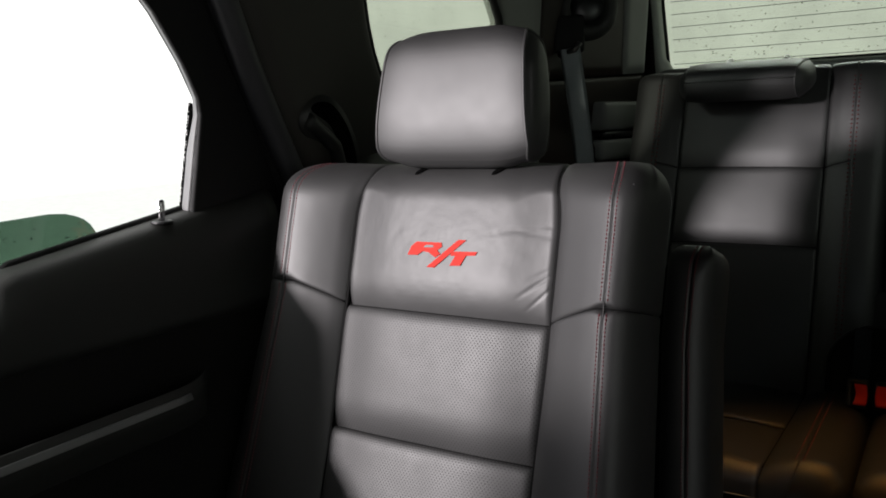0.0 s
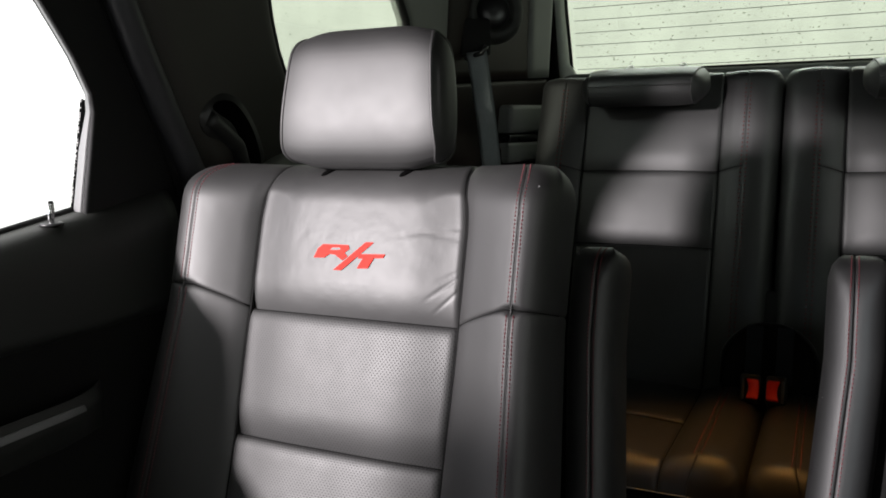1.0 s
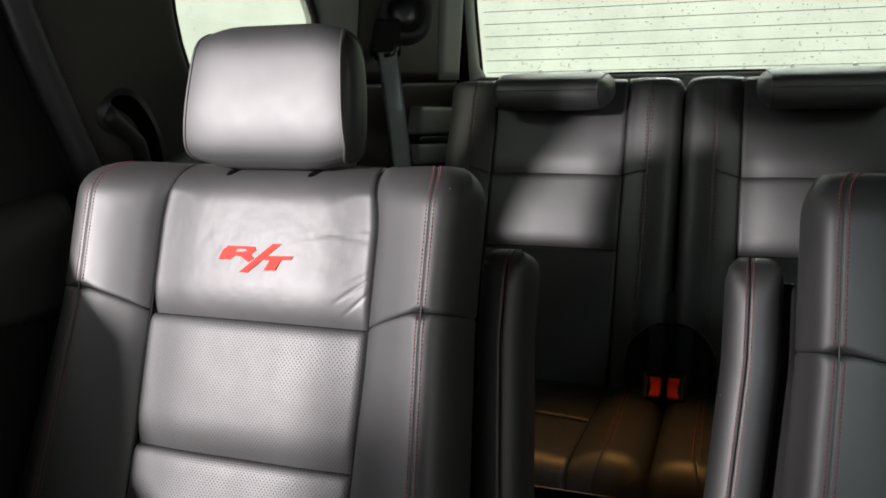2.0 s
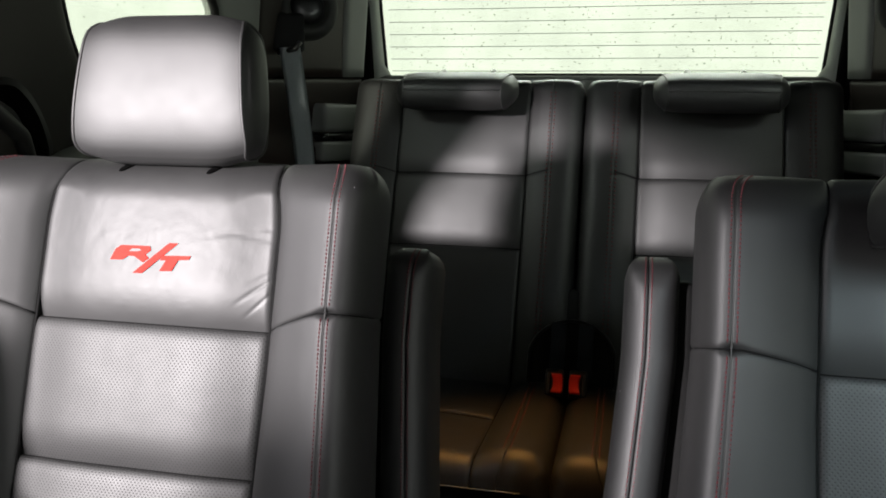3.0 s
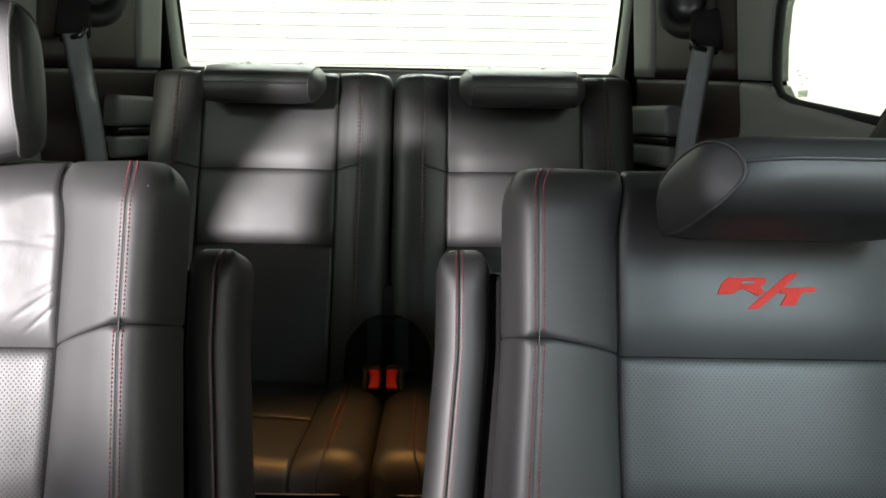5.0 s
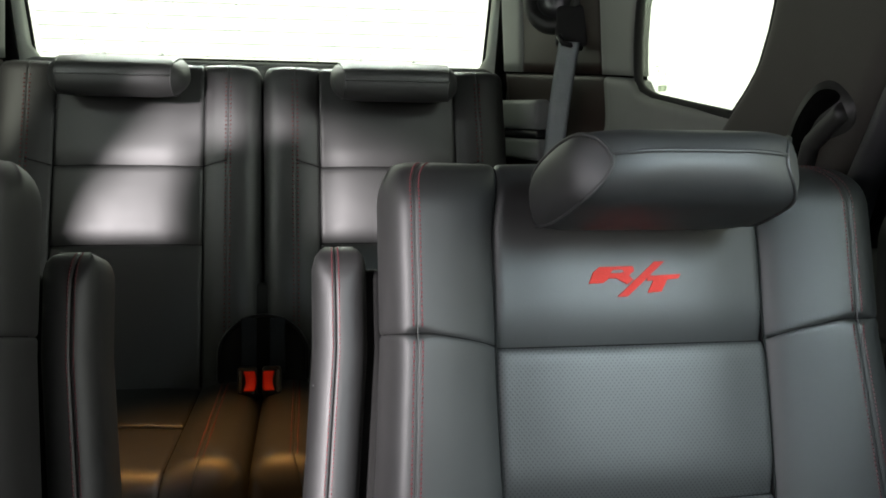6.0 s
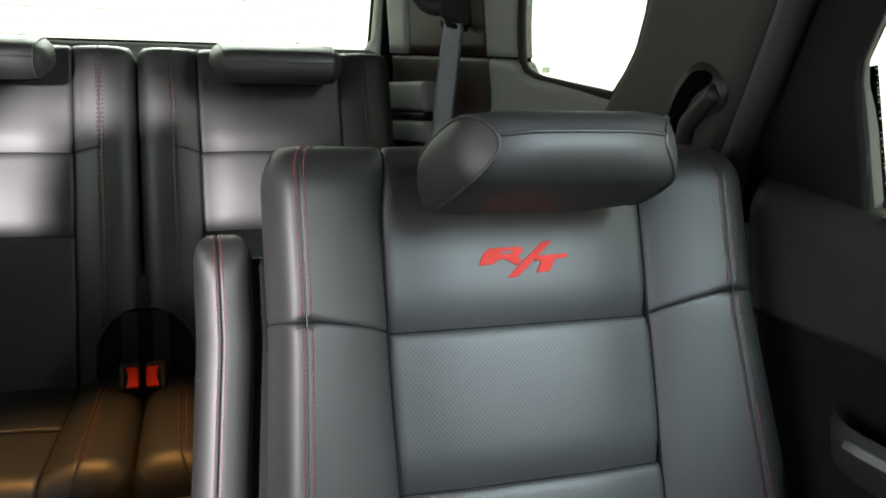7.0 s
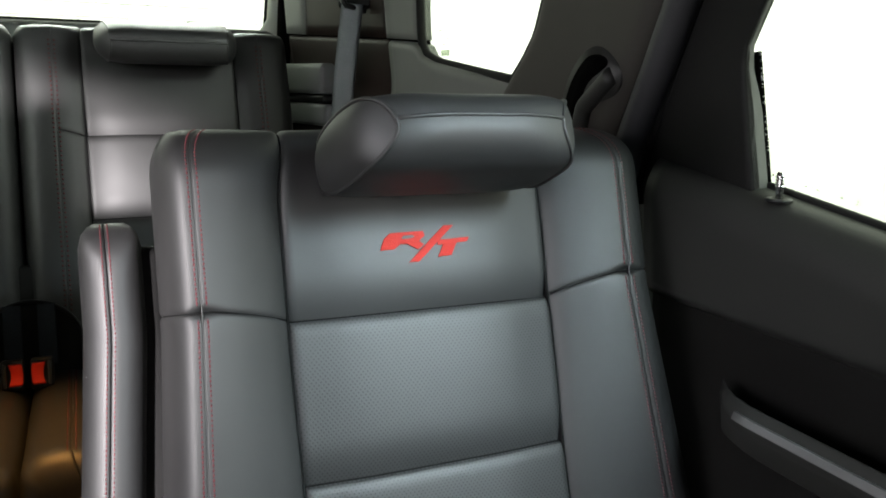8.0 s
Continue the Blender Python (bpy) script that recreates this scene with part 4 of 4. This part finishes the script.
    part("window_seal", tube([(side * (wall_x(p.x, p.y) + 0.005), p.x, p.y) for p in [along(loop, k / 80) for k in range(80)]], 0.0085, 10, True), RUBBER, window)
    trim_patch("window_header", [(1.04, 1.345), (1.70, 1.345)], [(1.04, 1.54), (1.70, 1.54)], side, TRIM_GREY, body, 0.0, 0.03, 0.01, 10, 10)
    # belt loop moulded into the centre pillar
    ring = [(1.066, 0.995), (1.042, 1.051), (1.003, 1.090), (0.960, 1.098), (0.922, 1.070), (0.936, 1.040), (0.985, 1.022), (1.012, 0.992)]
    # the slot is a raised plate; its inner shade is only colour
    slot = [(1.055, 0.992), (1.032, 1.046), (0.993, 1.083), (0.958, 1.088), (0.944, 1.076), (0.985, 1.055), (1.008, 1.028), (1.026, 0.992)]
    for name, shape, lift, deep, r, mat in (("belt_loop", ring, 0.0175, 0.012, 0.004, LOOP_TRIM), ("belt_slot_shade", slot, 0.0195, 0.006, 0.001, HOLLOW_SEAL_BLACK)):
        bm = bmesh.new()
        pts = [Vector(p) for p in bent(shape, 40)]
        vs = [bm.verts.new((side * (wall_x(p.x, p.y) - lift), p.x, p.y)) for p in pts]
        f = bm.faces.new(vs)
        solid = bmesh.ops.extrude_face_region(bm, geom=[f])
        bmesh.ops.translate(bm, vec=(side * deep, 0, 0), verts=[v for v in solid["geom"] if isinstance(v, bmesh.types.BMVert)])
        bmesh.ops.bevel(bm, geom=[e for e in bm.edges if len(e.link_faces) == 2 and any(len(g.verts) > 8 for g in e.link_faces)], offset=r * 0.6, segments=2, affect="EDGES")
        part(name, bm, mat, pillar if name == "belt_loop" else pillar, "dark moulded belt loop" if name == "belt_loop" else "raised plate with the slot's shade as its colour")
    inner = [(1.016, 0.985), (1.000, 1.022), (0.966, 1.044), (0.934, 1.063)]
    part("loop_lip", tube([(side * (wall_x(p.x, p.y) - 0.018), p.x, p.y) for p in [along(inner, k / 16) for k in range(17)]], 0.012, 12), LOOP_TRIM, pillar)
    return body


for side in (-1, 1):
    body_side(side)


def rear_belt(side):
    """Third-row belt: round anchor cover, bracket and webbing."""
    belt = thing("rear_seat_belt", (side * 0.66, 1.80, 1.20), "grey woven seat belt hanging from a round dark anchor", "seat belt", "third-row belts")
    face = Vector((-side * 0.62, -0.78, 0.05)).normalized()
    at = Vector((side * (wall_x(1.79, 1.30) - 0.030), 1.79, 1.298))
    m = Matrix.Translation(at) @ face.to_track_quat("Z", "Y").to_matrix().to_4x4()
    part("anchor_cover", lathe([(0.070, -0.04), (0.074, -0.01), (0.070, 0.006), (0.056, 0.014), (0.044, 0.012), (0.040, 0.002)], m, 36), TRIM, belt, "round dark anchor cover")
    part("anchor_cap", lathe([(0.039, -0.01), (0.039, 0.004), (0.030, 0.010), (0.012, 0.012)], m, 30), BLACK_PLASTIC, belt)
    low = Vector((side * (wall_x(1.735, 1.20) - 0.032), 1.735, 1.205))
    part("bracket", rounded_box((0.075, 0.022, 0.085), low + Vector((side * 0.010, 0.02, 0.035)), face.to_track_quat("-Y", "Z").to_matrix(), 0.010), RUBBER, belt)
    part("belt_guide", tube([low + Vector((-side * 0.028, -0.004, 0.012)), low + Vector((-side * 0.020, -0.010, -0.004)), low + Vector((side * 0.026, 0.004, -0.012))], 0.006, 10), BLACK_PLASTIC, belt)
    bm = bmesh.new()
    rows = []
    end = Vector((side * (wall_x(1.83, 0.94) - 0.040), 1.83, 0.90))
    across = Vector((side * 0.80, -0.60, 0)).normalized()
    for k in range(21):
        u = k / 20
        c = low.lerp(end, u) + face * (0.010 * math.sin(math.pi * u) + 0.006)
        a = across + Vector((0, 0, -0.12))
        rows.append([bm.verts.new(c + a.normalized() * (0.0235 * e) + face * (0.0012 * f)) for e, f in ((-1, 0), (-0.6, 1), (0.6, 1), (1, 0), (0.6, -1), (-0.6, -1))])
    for r, s in zip(rows, rows[1:]):
        for i in range(6):
            bm.faces.new((r[i], r[(i + 1) % 6], s[(i + 1) % 6], s[i]))
    bm.faces.new(rows[0])
    bm.faces.new(rows[-1][::-1])
    part("webbing", bm, WEB, belt, "grey woven webbing")


for side in (-1, 1):
    rear_belt(side)


def tailgate():
    gate = thing("tailgate", (0, 2.22, 0.4), "tailgate with a wet green tinted heated rear window", "tailgate", kind="structure")
    for side in (-1, 1):
        line = [(0.560, 1.10), (0.564, 1.22), (0.568, 1.34), (0.568, 1.50)]
        bm = bmesh.new()
        rows = []
        for k in range(17):
            p = along(line, k / 16)
            c = 0.020 * max(0.0, 1 - (p.y - 1.165) / 0.03) if p.y < 1.195 else 0.0
            rows.append([bm.verts.new((side * x, y - 0.25 * (p.y - 1.17), p.y)) for x, y in ((p.x - c, 2.235), (p.x - c, 2.205), (p.x + 0.006, 2.190), (p.x + 0.022, 2.185), (p.x + 0.040, 2.20), (p.x + 0.040, 2.25))])
        for r, s in zip(rows, rows[1:]):
            for i in range(5):
                bm.faces.new((r[i], r[i + 1], s[i + 1], s[i]))
        part("frame_trim", bm, TRIM_WINDOW_LIT, gate, "pale grey window frame trim")
        part("gate_seal", tube([(side * 0.602, 2.158 - 0.25 * (z - 1.17), z) for z in (0.3, 0.9, 1.17, 1.3, 1.44, 1.52)], 0.026, 12), HOLLOW_SEAL_BLACK, gate, "black gate seal")
        part("glass_edge", tube([(side * (p.x - 0.001), 2.232 - 0.25 * (p.y - 1.17), p.y) for p in [along(line, k / 16) for k in range(17)]], 0.006, 8), RUBBER, gate)
    part("lower_trim", rounded_box((1.22, 0.06, 0.86), (0, 2.22, 0.742), bevel=0.012), TRIM_GREY, gate)
    part("upper_trim", rounded_box((1.22, 0.06, 0.062), (0, 2.15, 1.508), bevel=0.012), TRIM_GREY, gate)
    lean = -0.25
    glass = pane("rear_window", [(-0.60, 2.240, 1.14), (0.60, 2.240, 1.14), (0.60, 2.240 + lean * 0.36, 1.50), (-0.60, 2.240 + lean * 0.36, 1.50)], 0.004, PRIVACY, gate, "green tinted heated glass")
    for k in range(10):
        z = 1.186 + 0.0315 * k
        y = 2.2385 + lean * (z - 1.14)
        part("heating_wire", tube([(x, y, z + 0.0012 * math.sin(x * 4)) for x in [-0.545 + 1.09 * i / 20 for i in range(21)]], 0.0008, 5), RUBBER, glass)
    rng = random.Random(31)
    up = Vector((0, lean, 1)).normalized()
    spots = []
    for _ in range(680):
        z = 1.175 + 0.22 * rng.random() ** 1.1
        spots.append(Vector((rng.uniform(-0.54, 0.54), 2.2385 + lean * (z - 1.14), z)))
    drops("water_drops", spots, Vector((1, 0, 0)), up, Vector((0, -1, 0)), glass, rng, (0.0006, 0.0021))
    part("wiper_ledge", tube([(x, 2.262, 1.172 + 0.004 * math.cos(x * 2)) for x in [-0.3 + 0.6 * i / 12 for i in range(13)]], 0.006, 8), RUBBER, gate)


tailgate()

# sticker on the quarter glass: plain grey bars
sticker = thing("window_sticker", (0.70, 1.45, 1.10), "small pale sticker with grey unreadable bars on glass", "sticker")
for y, z, a, b in ((1.452, 1.103, 0.036, 0.011), (1.437, 1.128, 0.010, 0.002), (1.462, 1.134, 0.012, 0.002), (1.466, 1.142, 0.014, 0.002), (1.455, 1.118, 0.006, 0.002)):
    part("sticker_bar", rounded_box((0.0012, a, b), (wall_x(y, z) + 0.0105, y, z), bevel=0.0003, segments=1), DROP, sticker, smooth=False)


# ---- closing the cabin ----
def slab(name, size, at, mat, label, turn=None, bevel=0.01):
    base = thing(name, at, label, name.split("_")[0], kind="structure")
    bm = rounded_box(size, at, turn, bevel, 2)
    bmesh.ops.recalc_face_normals(bm, faces=bm.faces)
    verts = [v.co.copy() for v in bm.verts]
    bm.verts.index_update()
    faces = [[v.index for v in f.verts] for f in bm.faces]
    bm.free()
    bpy.data.objects.remove(base)
    ob = mesh_ob(name, verts, faces, mat, None, "", False)
    return tagged(ob, label, name.split("_")[0], kind="structure")


slab("floor", (1.62, 3.26, 0.08), (0, 0.63, 0.04), CARPET, "black carpeted cabin floor")
slab("ceiling", (1.50, 3.26, 0.05), (0, 0.62, 1.565), HEADLINER, "black cloth headliner")
slab("wall_front", (1.62, 0.05, 1.02), (0, -0.98, 0.59), TRIM, "black dashboard bulkhead")
# unseen blockers: these three slabs limit where light enters the cabin
slab("wall_header", (1.605, 0.05, 0.475), (-0.0025, -0.98, 1.3405), TRIM, "unseen black wall blocking light at the windscreen")
slab("trim_header_west", (0.05, 1.10, 0.141), (-0.745, -0.10, 1.4055), TRIM, "unseen black strip trimming light above the lowered window")
slab("wall_front_west", (0.05, 0.29, 0.48), (-0.775, -0.835, 1.30), TRIM, "unseen black wall blocking light from the front side")
for side, word in ((-1, "west"), (1, "east")):
    # unseen west wall is raised to stop the bay light leaking in low
    slab("wall_" + word, (0.05, 0.80 if side < 0 else 0.76, 0.98 if side < 0 else 0.80), (side * 0.80, -0.60 if side < 0 else -0.62, 0.57 if side < 0 else 0.48), TRIM, "black lower side of the front cabin")
    slab("trim_rail_" + word, (0.06, 3.2, 0.09), (side * 0.70, 0.64, 1.52), HEADLINER, "black cloth roof rail")
    slab("trim_corner_" + word, (0.14, 0.14, 1.44), (side * 0.676, 2.20, 0.82), TRIM, "black rear corner of the cabin")
    # unseen post, placed and sized by the light it lets past
    slab("trim_post_" + word, (0.06, 0.24 if side < 0 else 0.14, 0.72), (side * 0.755, -0.38 if side < 0 else 0.30, 1.18), TRIM, "unseen black post placed to cut the side light")
slab("ground", (40.0, 40.0, 0.2), (0, 0, -0.55), plastic("pale_floor", (0.56, 0.57, 0.55), (0.64, 0.65, 0.63), 0.8, 60.0), "pale concrete floor under the car")
lamp = thing("reading_lamp", (-0.02, 1.12, 1.535), "small warm reading lamp set in the headliner", "ceiling lamp")
part("bezel", lathe([(0.030, 0.01), (0.034, 0.0), (0.030, -0.004), (0.024, -0.003)], Matrix.Translation((-0.02, 1.12, 1.536)), 24), GREY_PLASTIC, lamp)
